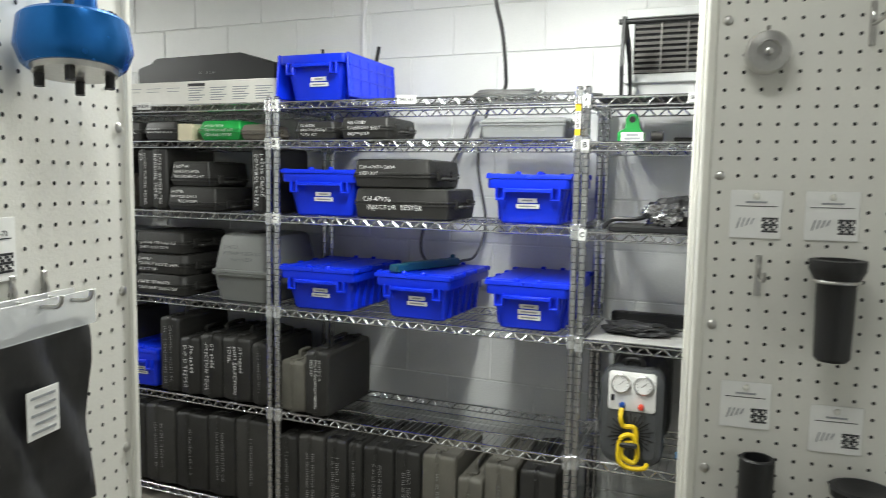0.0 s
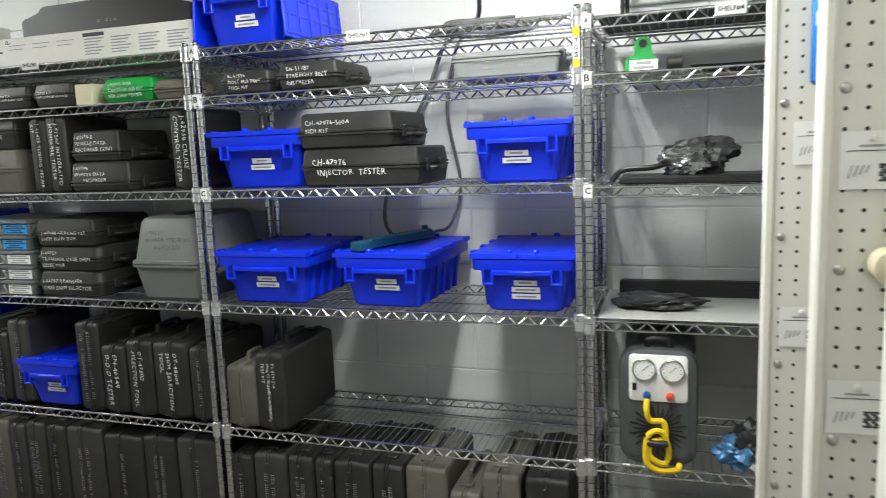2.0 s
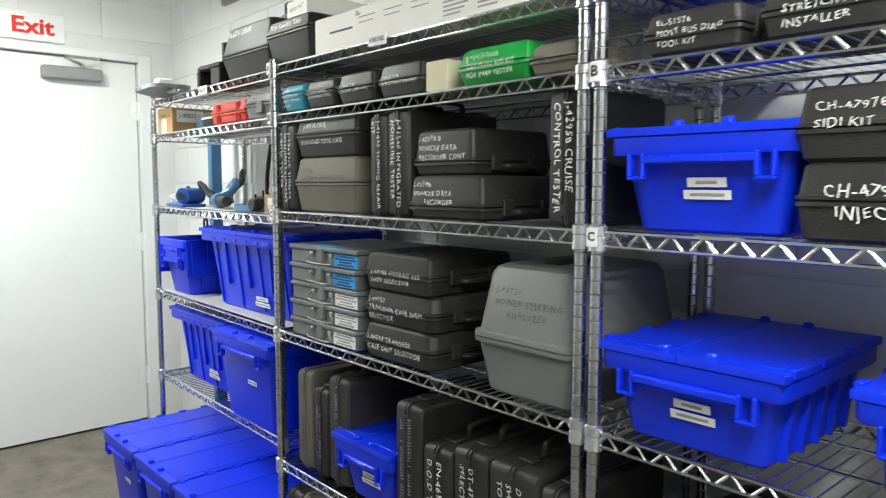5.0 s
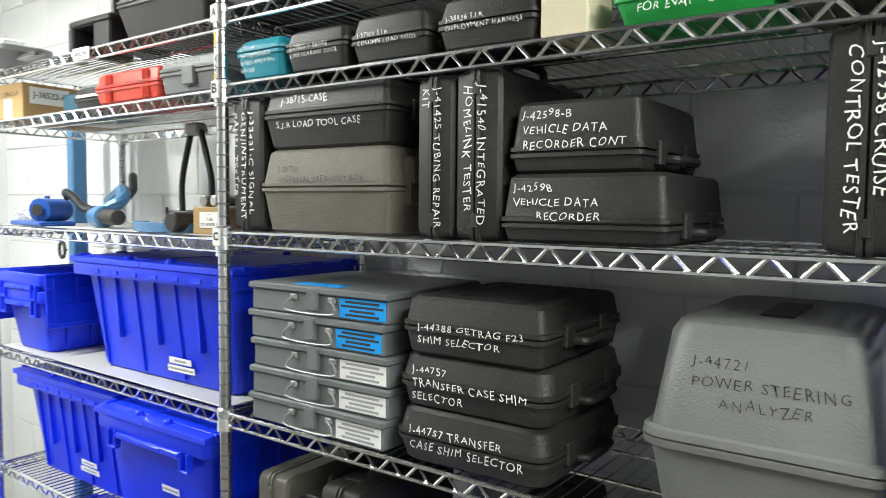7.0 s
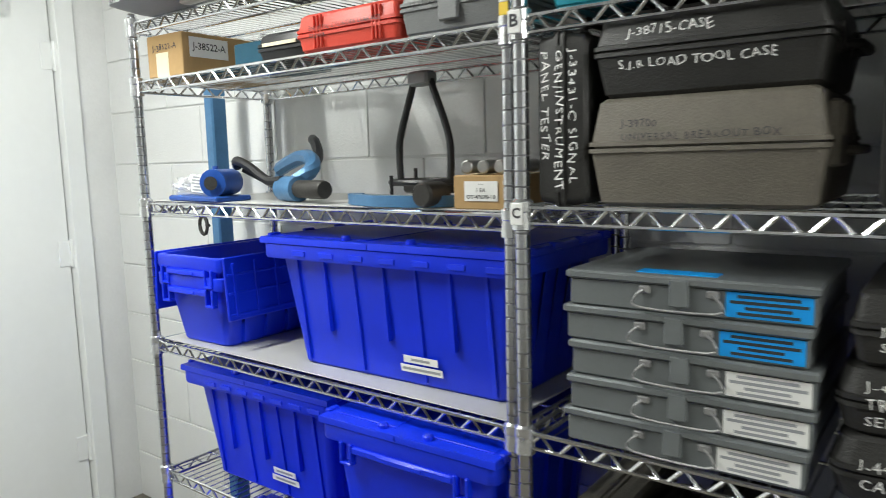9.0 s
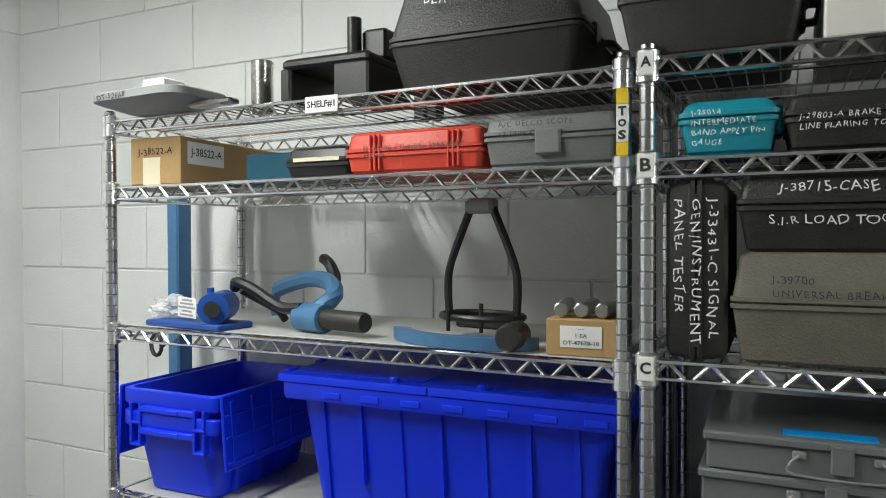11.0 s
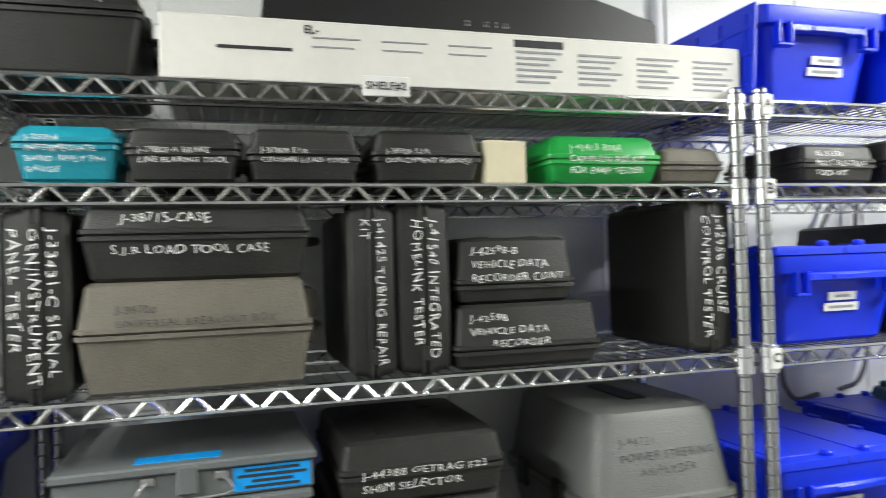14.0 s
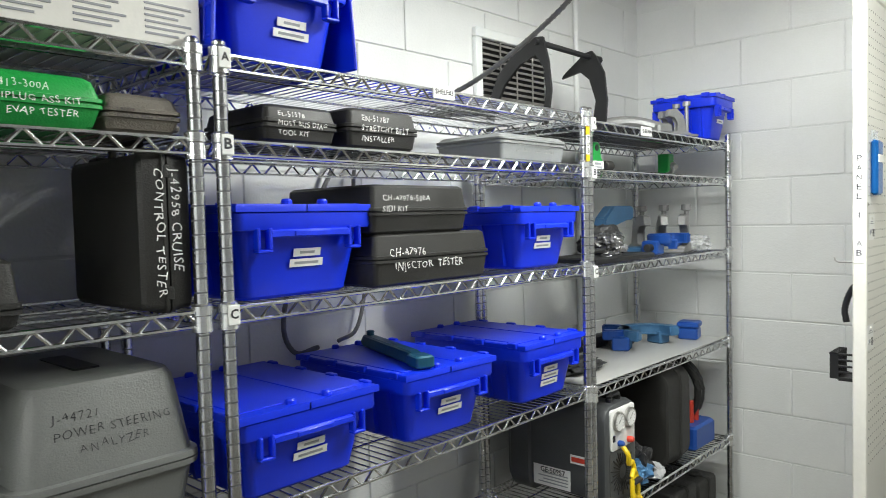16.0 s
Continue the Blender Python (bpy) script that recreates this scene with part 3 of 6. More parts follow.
def upright_case(x0, x1, z0, z1, yf, d, mat, words=(), what="", ink=None, seam=0.5, handle=True, lean=0.0, tw=0.8, th=0.62, draft=0.03, tz=0.5, r=0.018, turn=0.0):
    """A case that stands on edge like a book, its narrow side towards -y."""
    t, h = x1 - x0, z1 - z0
    root = base("tool_case", pose((x0 + x1) / 2, yf + d / 2, z0, 0, lean, turn))
    bm = bmesh.new()
    case_shell(bm, h, d, t, seam, draft, r)
    bm.transform(Matrix(((0, 0, 1, -t / 2), (0, 1, 0, 0), (-1, 0, 0, h / 2), (0, 0, 0, 1))))
    finish("shell", bm, mat, root)
    s = t * (seam - 0.5)
    if handle:
        bm = bmesh.new()
        arch_handle(bm, pose(s, 0, h - 0.006, 0, 0, 90), min(0.13, d * 0.4), 0.034, min(0.008, t * 0.12))
        finish("handle", bm, mat, root)
        for fy in (-0.32, 0.32):
            bm = bmesh.new()
            block(bm, s - min(0.022, t * 0.3), s + min(0.022, t * 0.3), d * fy - 0.018, d * fy + 0.018, h - 0.004, h + 0.007, 0.003)
            finish("latch", bm, mat, root)
    for k in (0.12, 0.88):
        bm = bmesh.new()
        block(bm, s - 0.006, s + 0.006, -d / 2 - 0.0045, -d / 2 + 0.004, h * k - 0.012, h * k + 0.012, 0.002)
        finish("hinge", bm, mat, root)
    if words and words[0] == "~":
        scribble(root, len(words), h * tw, t * th, Matrix.Translation((0, -d / 2 - 0.0038, h * tz)) @ DOWNWARD, ink or M_DULLMARK)
    elif words:
        lettering(root, list(words), h * tw * 0.95, t * th * 0.86, Matrix.Translation((0, -d / 2 - 0.0048, h * tz)) @ DOWNWARD, ink or M_CHALK)
    return tagged(root, what or "black moulded plastic tool case standing on edge", "tool case", "tool cases")


# ---- blue totes ----
def tote(x, y, z, w, d, h, turn=0.0, labels=2, lid=True, flaps=False, style="end", what="", lab_x=0.1, lab_z=0.42, lab_w=0.085, lean=0.0):
    """Blue attached-lid tote, base centre at x, y, z; its front faces -y before the turn."""
    root = base("storage_tote", pose(x, y, z, 0, lean, turn))
    bm = bmesh.new()
    top = h - 0.016 if lid else h
    rim = 0.03 if style == "long" else 0.02
    ins = 0.06 if style == "long" else min(0.046, 0.12 * h + 0.02)
    t = 0.004

    def ring(zz, i, r=0.02):
        return [(px, py, zz) for px, py in rrect(w - 2 * i, d - 2 * i, r, 3)]

    loft(bm, [ring(0, ins + 0.006), ring(0.006, ins), ring(top - 0.035, rim), ring(top - 0.034, 0.002), ring(top - 0.028, 0.0), ring(top - 0.002, 0.0), ring(top, 0.002),
              ring(top, 0.014), ring(top - 0.03, rim + 0.004), ring(0.008, ins + t)])
    for sx in (-1, 1):
        n = max(4, round(d / 0.09))
        for k in range(n):
            yy = (d - 2 * ins - 0.02) * ((k + 0.5) / n - 0.5)
            foot = w / 2 - ins * (1.0 if style == "long" else 0.62)
            a = [(sx * foot, yy - 0.006, 0.01), (sx * foot, yy + 0.006, 0.01), (sx * (w / 2 - ins - 0.006), yy + 0.006, 0.01), (sx * (w / 2 - ins - 0.006), yy - 0.006, 0.01)]
            b = [(sx * (w / 2 - rim + 0.006), yy - 0.006, top - 0.034), (sx * (w / 2 - rim + 0.006), yy + 0.006, top - 0.034), (sx * (w / 2 - 0.02), yy + 0.006, top - 0.034), (sx * (w / 2 - 0.02), yy - 0.006, top - 0.034)]
            loft(bm, [a, b])
    if style == "long":
        n = 7
        for k in range(n):
            xx = (w - 2 * ins - 0.05) * (k / (n - 1) - 0.5)
            zb = 0.012 if k % 2 == 0 else h * 0.3
            e = ins * (1 - zb / top)
            loft(bm, [[(xx - 0.005, -d / 2 + e - 0.004, zb), (xx + 0.005, -d / 2 + e - 0.004, zb), (xx + 0.005, -d / 2 + e + 0.01, zb), (xx - 0.005, -d / 2 + e + 0.01, zb)],
                      [(xx - 0.005, -d / 2 + rim - 0.006, top - 0.03), (xx + 0.005, -d / 2 + rim - 0.006, top - 0.03), (xx + 0.005, -d / 2 + rim + 0.01, top - 0.03), (xx - 0.005, -d / 2 + rim + 0.01, top - 0.03)]])
            block(bm, xx + 0.02, xx + 0.06, -d / 2 - 0.003, -d / 2 + 0.002, top - 0.026, top - 0.014, 0.001)
    finish("tub", bm, M_BLUE, root)
    if style == "end":
        for sy in (-1, 1):
            bm = bmesh.new()
            lo, hi = (-d / 2 - 0.006, -d / 2 + 0.012) if sy < 0 else (d / 2 - 0.012, d / 2 + 0.006)
            for fx in (-0.33, 0.33):
                block(bm, w * fx - 0.017, w * fx - 0.010, lo, hi, top - 0.072, top - 0.03, 0.002)
                block(bm, w * fx + 0.010, w * fx + 0.017, lo, hi, top - 0.072, top - 0.03, 0.002)
                block(bm, w * fx - 0.017, w * fx + 0.017, lo, hi, top - 0.078, top - 0.071, 0.002)
            block(bm, -w * 0.29, w * 0.29, lo, hi, top - 0.050, top - 0.034, 0.003)
            finish("grip", bm, M_BLUE, root)
        bm = bmesh.new()
        block(bm, -w * 0.13, w * 0.13, -d / 2 - 0.0085, -d / 2 - 0.004, top - 0.048, top - 0.037, 0.002)
        finish("grip_bar", bm, M_BLUE, root)
    if lid:
        n = 9
        for sx in (-1, 1):
            bm = bmesh.new()
            pts = [(sx * (w / 2 + 0.002), -d / 2 - 0.003), (sx * (w / 2 + 0.002), d / 2 + 0.003)]
            for k in range(2 * n + 1):
                yy = d / 2 + 0.003 - (d + 0.006) * k / (2 * n)
                pts.append((sx * 0.002 + (0.011 if k % 2 else -0.011), yy))
            loops = []
            for zz, grow in ((h - 0.0155, 0.0), (h - 0.004, 0.0), (h - 0.001, -0.003)):
                loops.append([(px - sx * (0.002 if grow else 0), py * (1 + grow), zz) for px, py in pts])
            loft(bm, loops)
            block(bm, min(sx * 0.035, sx * (w / 2 - 0.02)), max(sx * 0.035, sx * (w / 2 - 0.02)), -d / 2 + 0.03, d / 2 - 0.03, h - 0.003, h + 0.001, 0.001)
            for fy in (-1, 1):
                cx, cy = sx * w * 0.13, fy * (d / 2 - 0.018)
                lathe(bm, [(0.011, h - 0.004), (0.011, h + 0.006), (0.008, h + 0.010), (0.002, h + 0.0105)], 10, pose(cx, cy, 0))
            for k in range(max(3, round(d / 0.1))):
                yy = -d / 2 + 0.04 + (d - 0.08) * k / max(2, round(d / 0.1) - 1)
                block(bm, sx * w / 2 - 0.008, sx * w / 2 + 0.006, yy - 0.016, yy + 0.016, h - 0.012, h + 0.004, 0.002)
            finish("lid_flap", bm, M_BLUE, root)
    if flaps:
        for sx in (-1, 1):
            bm = bmesh.new()
            fw = min(w * 0.55, h + 0.02)
            block(bm, 0.0, 0.008, -d / 2 + 0.004, d / 2 - 0.004, -fw, 0.006, 0.003)
            for k in range(6):
                yy = -d / 2 + 0.03 + (d - 0.06) * k / 5
                block(bm, 0.007, 0.012, yy - 0.004, yy + 0.004, -fw + 0.01, -0.01, 0.001)
            for zz in (-fw * 0.25, -fw * 0.55, -fw * 0.9):
                block(bm, 0.007, 0.011, -d / 2 + 0.01, d / 2 - 0.01, zz - 0.003, zz + 0.003, 0.001)
            m = pose(w / 2 + 0.002, 0, h - 0.002, 0, -4, 0) if sx > 0 else pose(-w / 2 - 0.002, 0, h - 0.002, 0, 4, 0) @ pose(0, 0, 0, 0, 0, 180)
            finish("lid_flap", bm, M_BLUE, root, True, m)
    slope = (ins - rim) / max(0.02, top - 0.041)
    tilt = math.degrees(math.atan(slope))
    for k in range(labels):
        zz = h * lab_z - k * 0.021 + (labels - 1) * 0.0105
        e = ins - slope * (zz - 0.006)
        lw = lab_w * (0.82 if k == 0 else 1.0)
        ob = label(root, lab_x * w + (0.002 if k else 0), zz, lw, 0.0165, 0, 1)
        ob.matrix_basis = pose(lab_x * w, -d / 2 + e - 0.004 - (0.003 if style == "long" else 0), zz, tilt, 0, 0)
    return tagged(root, what or "blue plastic storage tote with interlocking lid and white labels", "storage tote", "blue totes")


# ---- unit 3 ----
YA = 2.505
TL = 0.435
Z3 = UNITS[2][2]
tote(-1.415, YA + TL / 2, Z3[2], 0.345, TL, 0.186, 2, 2, lab_x=0.02)
tote(-0.556, YA + TL / 2, Z3[2], 0.305, TL, 0.178, 1, 2, lab_x=-0.02)
tote(-1.418, YA + TL / 2 - 0.005, Z3[3], 0.345, TL, 0.178, 0, 2, lab_x=0.02)
tote(-0.988, YA + TL / 2 - 0.005, Z3[3], 0.315, TL, 0.178, -2, 2, lab_x=0.04)
tote(-0.546, YA + TL / 2 - 0.005, Z3[3], 0.308, TL, 0.180, 0, 3, lab_x=0.02, lab_z=0.38)
tote(-1.440, YA + TL / 2 - 0.01, Z3[0], 0.30, 0.42, 0.178, 0, 2, lid=False, flaps=True, lab_x=0.06, what="open blue plastic tote with its lid flaps hanging down")
flat_case(-1.243, -0.85, Z3[2], Z3[2] + 0.118, 2.50, 0.30, M_BLACK, ["CH-47976", "  INJECTOR  TESTER"], seam=0.52, tw=0.66, th=0.66, tx=-0.08)
flat_case(-1.246, -0.928, Z3[2] + 0.118, Z3[2] + 0.228, 2.50, 0.32, M_BLACK, ["CH-47976-500A", "SIDI KIT"], seam=0.45, tw=0.5, th=0.42, tx=-0.18, tz=0.62)
flat_case(-1.512, -1.338, Z3[1], Z3[1] + 0.073, 2.50, 0.22, M_BLACK, ["EL-51578", "MOST BUS DIAG", "TOOL KIT"], tw=0.72, th=0.75)
flat_case(-1.306, -1.10, Z3[1], Z3[1] + 0.085, 2.50, 0.26, M_BLACK, ["EN-51787", "STRETCHY BELT", "INSTALLER"], tw=0.72, th=0.78)
grey_case = flat_case(-0.745, -0.43, Z3[1], Z3[1] + 0.075, 2.53, 0.24, M_PALEGREY, what="pale grey plastic case lying on a wire shelf", seam=0.75)
scribble(grey_case, 2, 0.19, 0.035, Matrix.Translation((0, -0.1235, 0.04)) @ FRONT, M_DULLMARK)
upright_case(-1.590, -1.474, Z3[4], Z3[4] + 0.222, 2.50, 0.20, M_OLIVE, (), "faded grey green plastic case standing on edge")
bigcase = upright_case(-1.468, -1.360, Z3[4], Z3[4] + 0.275, 2.495, 0.38, M_BLACK, ["EL-51315-A", "MULTI-WAND UNIVERSAL", "TEST KIT"], tw=0.78, th=0.72)
bm = bmesh.new()
block(bm, 0, 0.0012, -0.09, 0.03, -0.028, 0.028, 0.0003)
for k in range(3):
    block(bm, 0.0008, 0.0018, -0.08, 0.02, 0.012 - 0.014 * k, 0.016 - 0.014 * k, 0.0001, 1)
finish("paper_label", bm, [M_PAPER, M_GREYINK], bigcase, False, pose(0.0505, 0.02, 0.175))
for x0, x1, hh, mat, words in (
    (-1.600, -1.510, 0.345, M_BLACK, ["~"]), (-1.506, -1.376, 0.36, M_DARK, ["~", "~"]), (-1.372, -1.273, 0.362, M_BLACK, ["~", "~"]),
    (-1.270, -1.204, 0.36, M_BLACK, ["~"]), (-1.200, -1.064, 0.362, M_BLACK, ["~", "~"]), (-1.060, -0.948, 0.365, M_BLACK, ["~", "~"]),
    (-0.943, -0.800, 0.372, M_OLIVE, ["~"]), (-0.796, -0.692, 0.30, M_OLIVE, ["~"]), (-0.688, -0.564, 0.375, M_OLIVE, ["~"]), (-0.552, -0.412, 0.375, M_BLACK, [])):
    upright_case(x0, x1 - 0.003, Z3[5], Z3[5] + hh, 2.50, random.choice((0.36, 0.38, 0.34)), mat, words, "dark moulded plastic case standing on edge, low shelf" if mat is not M_OLIVE else "faded grey green case standing on edge, low shelf", seam=0.45, ink=M_DULLMARK, tw=0.6, th=0.4)

# ---- unit 2 ----
Z2 = UNITS[1][2]
YB = 2.522


def long_carton():
    root = base("long_carton", pose(-2.125, YB + 0.17, Z2[0]))
    bm = bmesh.new()
    block(bm, -0.50, 0.505, -0.165, 0.165, 0, 0.098, 0.003)
    finish("box", bm, M_WHITEBOX, root)
    bm = bmesh.new()
    for k in range(4):
        x = 0.10 + 0.115 * k
        m = 0 if k < 3 else 1
        for j in range(6):
            block(bm, x - 0.042, x + 0.042 - 0.012 * (j % 3), -0.1662, -0.1645, 0.066 - 0.010 * j, 0.070 - 0.010 * j, 0.0002, 0)
    block(bm, 0.055, 0.145, -0.1665, -0.1645, 0.076, 0.088, 0.0002, 1)
    for k in range(3):
        x = -0.24 + 0.11 * k
        for j in range(2):
            block(bm, x - 0.04, x + 0.035 - 0.01 * (j % 2), -0.1662, -0.1645, 0.070 - 0.014 * j, 0.0725 - 0.014 * j, 0.0002, 0)
    block(bm, -0.42, -0.31, -0.1662, -0.1645, 0.048, 0.053, 0.0002, 1)
    finish("print", bm, [M_GREYINK, M_INK], root, False)
    lettering(root, ["EL-"], 0.022, 0.013, Matrix.Translation((-0.28, -0.1665, 0.083)) @ FRONT, M_INK, 0.02, 0)
    tagged(root, "long white printed cardboard carton lying on the top shelf", "carton")
    root = base("long_tray", pose(-2.07, 2.76, Z2[0] + 0.098))
    bm = bmesh.new()
    block(bm, -0.36, 0.36, -0.12, 0.12, 0, 0.012, 0.002)
    finish("green_mat", bm, M_GREEN, root)
    bm = bmesh.new()
    pts = [(-0.40, 0.012), (0.36, 0.012), (0.36, 0.085), (0.27, 0.10), (0.18, 0.135), (-0.30, 0.128), (-0.31, 0.10), (-0.39, 0.09), (-0.40, 0.08)]
    slab(bm, pts, -0.11, 0.11)
    bmesh.ops.bevel(bm, geom=list(bm.edges), offset=0.006, segments=2, affect="EDGES")
    finish("housing", bm, M_BLACKPAINT, root)
    scribble(root, 1, 0.10, 0.016, Matrix.Translation((0.0, -0.1105, 0.055)) @ FRONT, M_DULLMARK)
    tagged(root, "long black instrument housing lying on a white carton", "instrument case")


long_carton()
flat_case(-2.906, -2.648, Z2[0], Z2[0] + 0.134, YB + 0.0, 0.32, M_BLACK, ["OLD  CHASSIS  EARS"], seam=0.68, tw=0.74, th=0.2, tz=0.82, draft=0.13, what="black plastic case on the top shelf under a small box")


def small_box(x, y, z, w, d, h, mat, what, words=None, turn=0.0, ink=None, name="cardboard_box"):
    root = base(name, pose(x, y, z, 0, 0, turn))
    bm = bmesh.new()
    block(bm, -w / 2, w / 2, -d / 2, d / 2, 0, h, 0.002)
    finish("box", bm, mat, root)
    bm = bmesh.new()
    block(bm, -w / 2 + 0.001, w / 2 - 0.001, -0.018, 0.018, h - 0.001, h + 0.0012, 0.0003)
    finish("tape", bm, M_CREAM if mat is not M_CREAM else M_PAPER, root)
    if words:
        lettering(root, words, w * 0.7, h * 0.5, Matrix.Translation((0, -d / 2 - 0.0012, h * 0.5)) @ FRONT, ink or M_PEN)
    return tagged(root, what, "box")


small_box(-2.755, YB + 0.15, Z2[0] + 0.136, 0.145, 0.24, 0.055, M_WHITEBOX, "small white cardboard box on a black case", ["SPRAY KIT"], -6)
flat_case(-2.815, -2.683, Z2[1], Z2[1] + 0.08, YB, 0.16, M_TEAL, ["J-25014", "INTERMEDIATE", "BAND APPLY PIN", "GAUGE"], tw=0.8, th=0.85, seam=0.68, draft=0.1, what="small teal plastic case on a wire shelf")
flat_case(-2.672, -2.518, Z2[1], Z2[1] + 0.08, YB, 0.2, M_BLACK, ["J-29803-A BRAKE", "LINE FLARING TOOL"], tw=0.84, th=0.45, seam=0.6, draft=0.08)
flat_case(-2.503, -2.337, Z2[1], Z2[1] + 0.083, YB, 0.2, M_BLACK, ["J-37808 S.I.R.", "COLUMN LOAD TOOL"], tw=0.84, th=0.45, draft=0.08)
flat_case(-2.313, -2.137, Z2[1], Z2[1] + 0.085, YB, 0.2, M_BLACK, ["J-38826 S.I.R.", "DEPLOYMENT HARNESS"], tw=0.84, th=0.45, draft=0.08)
small_box(-2.093, YB + 0.055, Z2[1], 0.074, 0.1, 0.072, M_CREAM, "small cream cardboard box on a wire shelf", None, 2)
flat_case(-2.012, -1.80, Z2[1], Z2[1] + 0.083, YB, 0.2, M_GREEN, ["J-41413-300A", "CAP/PLUG ASS KIT", "FOR EVAP TESTER"], tw=0.72, th=0.78, draft=0.14, what="bright green plastic case on a wire shelf")
flat_case(-1.795, -1.668, Z2[1], Z2[1] + 0.065, YB, 0.18, M_BROWN, ["J-41476", "POINT & PEAK GAUGE"], ink=M_PEN, tw=0.8, th=0.7, draft=0.08, what="small grey brown plastic case on a wire shelf")
upright_case(-2.835, -2.748, Z2[2], Z2[2] + 0.268, YB, 0.28, M_BLACK, ["J-33431-C SIGNAL", "GEN/INSTRUMENT", "PANEL TESTER"], tw=0.85, th=0.85, r=0.012)
flat_case(-2.734, -2.418, Z2[2] + 0.162, Z2[2] + 0.285, YB, 0.30, M_BLACK, ["  J-38715-CASE", "", "S.I.R LOAD TOOL CASE"], tw=0.72, th=0.78, tz=0.56, tx=-0.03, seam=0.55, draft=0.10)
breakout = flat_case(-2.742, -2.418, Z2[2], Z2[2] + 0.162, YB, 0.32, M_BROWN, ["J-39700", "UNIVERSAL BREAKOUT BOX"], ink=M_PEN, tw=0.72, th=0.42, tz=0.7, seam=0.55, draft=0.09, what="dusty brown plastic case under a black case")
bm = bmesh.new()
block(bm, 0.155, 0.172, -0.11, -0.02, 0.055, 0.145, 0.004)
block(bm, 0.168, 0.177, -0.105, -0.025, 0.095, 0.14, 0.003)
finish("latch_flap", bm, M_BROWN, breakout)
upright_case(-2.358, -2.283, Z2[2], Z2[2] + 0.268, YB, 0.33, M_BLACK, ["J-41425 TUBING REPAIR", "KIT"], tw=0.9, th=0.7, r=0.012)
upright_case(-2.280, -2.194, Z2[2], Z2[2] + 0.275, YB, 0.33, M_BLACK, ["J-41540 INTEGRATED", "HOMELINK TESTER"], tw=0.85, th=0.7, r=0.012)
flat_case(-2.188, -1.930, Z2[2], Z2[2] + 0.105, YB, 0.3, M_BLACK, ["J-42598", "VEHICLE DATA", "      RECORDER"], tw=0.58, th=0.62, tx=-0.14, tz=0.6, seam=0.3)
flat_case(-2.180, -1.971, Z2[2] + 0.105, Z2[2] + 0.215, YB + 0.01, 0.28, M_BLACK, ["J-42598-B", "VEHICLE DATA", "RECORDER CONT"], tw=0.84, th=0.68, tz=0.6, seam=0.3)
upright_case(-1.745, -1.653, Z2[2], Z2[2] + 0.275, YB, 0.30, M_BLACK, ["J-42958 CRUISE", "CONTROL TESTER"], tw=0.85, th=0.7, r=0.012, what="worn black tool case standing on edge")


def steel_box(z, lab, k):
    """Flat grey steel parts box with a lipped lid, bail handle and hasp."""
    root = base("steel_parts_box", pose(-2.600 + 0.004 * ((k * 7) % 3 - 1), YB + 0.155, z, 0, 0, 0.6 * ((k * 5) % 3 - 1)))
    bm = bmesh.new()
    block(bm, -0.178, 0.178, -0.15, 0.15, 0, 0.044, 0.003)
    finish("body", bm, M_STEELBOX, root)
    bm = bmesh.new()
    block(bm, -0.183, 0.183, -0.157, 0.155, 0.043, 0.0565, 0.003)
    finish("lid", bm, M_STEELBOX, root)
    bm = bmesh.new()
    block(bm, -0.016, 0.012, -0.160, -0.149, 0.012, 0.053, 0.002)
    finish("hasp", bm, M_STEELBOX, root)
    bm = bmesh.new()
    for sx in (-0.055, 0.045):
        block(bm, sx - 0.009, sx + 0.009, -0.156, -0.149, 0.028, 0.040, 0.002)
    path_tube(bm, smooth_line([(-0.055, -0.157, 0.034), (-0.068, -0.160, 0.022), (-0.06, -0.162, 0.008), (0.05, -0.162, 0.008), (0.058, -0.160, 0.022), (0.045, -0.157, 0.034)], 3), 0.002)
    finish("bail_handle", bm, M_CAST, root)
    label(root, 0.118, 0.023, 0.112, 0.036, -0.1502, 4, M_SKY if lab else M_PAPER, M_GREYINK if not lab else M_INK)
    if k == 4:
        bm = bmesh.new()
        block(bm, -0.075, 0.045, -0.135, -0.10, 0.0562, 0.0575, 0.0003)
        finish("top_label", bm, M_SKY, root, False)
    tagged(root, "flat grey steel parts box in a stack, with handle and label", "parts box", "steel parts boxes")


for k in range(5):
    steel_box(Z2[3] + 0.0572 * k, k >= 3, k)
flat_case(-2.400, -2.105, Z2[3], Z2[3] + 0.094, YB, 0.31, M_BLACK, ["J-44757 TRANSFER", "CASE SHIM SELECTOR"], tw=0.8, th=0.55, r=0.03, draft=0.09)
flat_case(-2.397, -2.103, Z2[3] + 0.094, Z2[3] + 0.188, YB + 0.004, 0.31, M_BLACK, ["J-44757", "TRANSFER CASE SHIM", "SELECTOR"], tw=0.8, th=0.75, r=0.03, draft=0.09)
flat_case(-2.380, -2.112, Z2[3] + 0.188, Z2[3] + 0.288, YB + 0.0, 0.31, M_BLACK, ["J-44388 GETRAG F23", "SHIM SELECTOR"], tw=0.8, th=0.4, r=0.014, draft=0.06, tz=0.4)


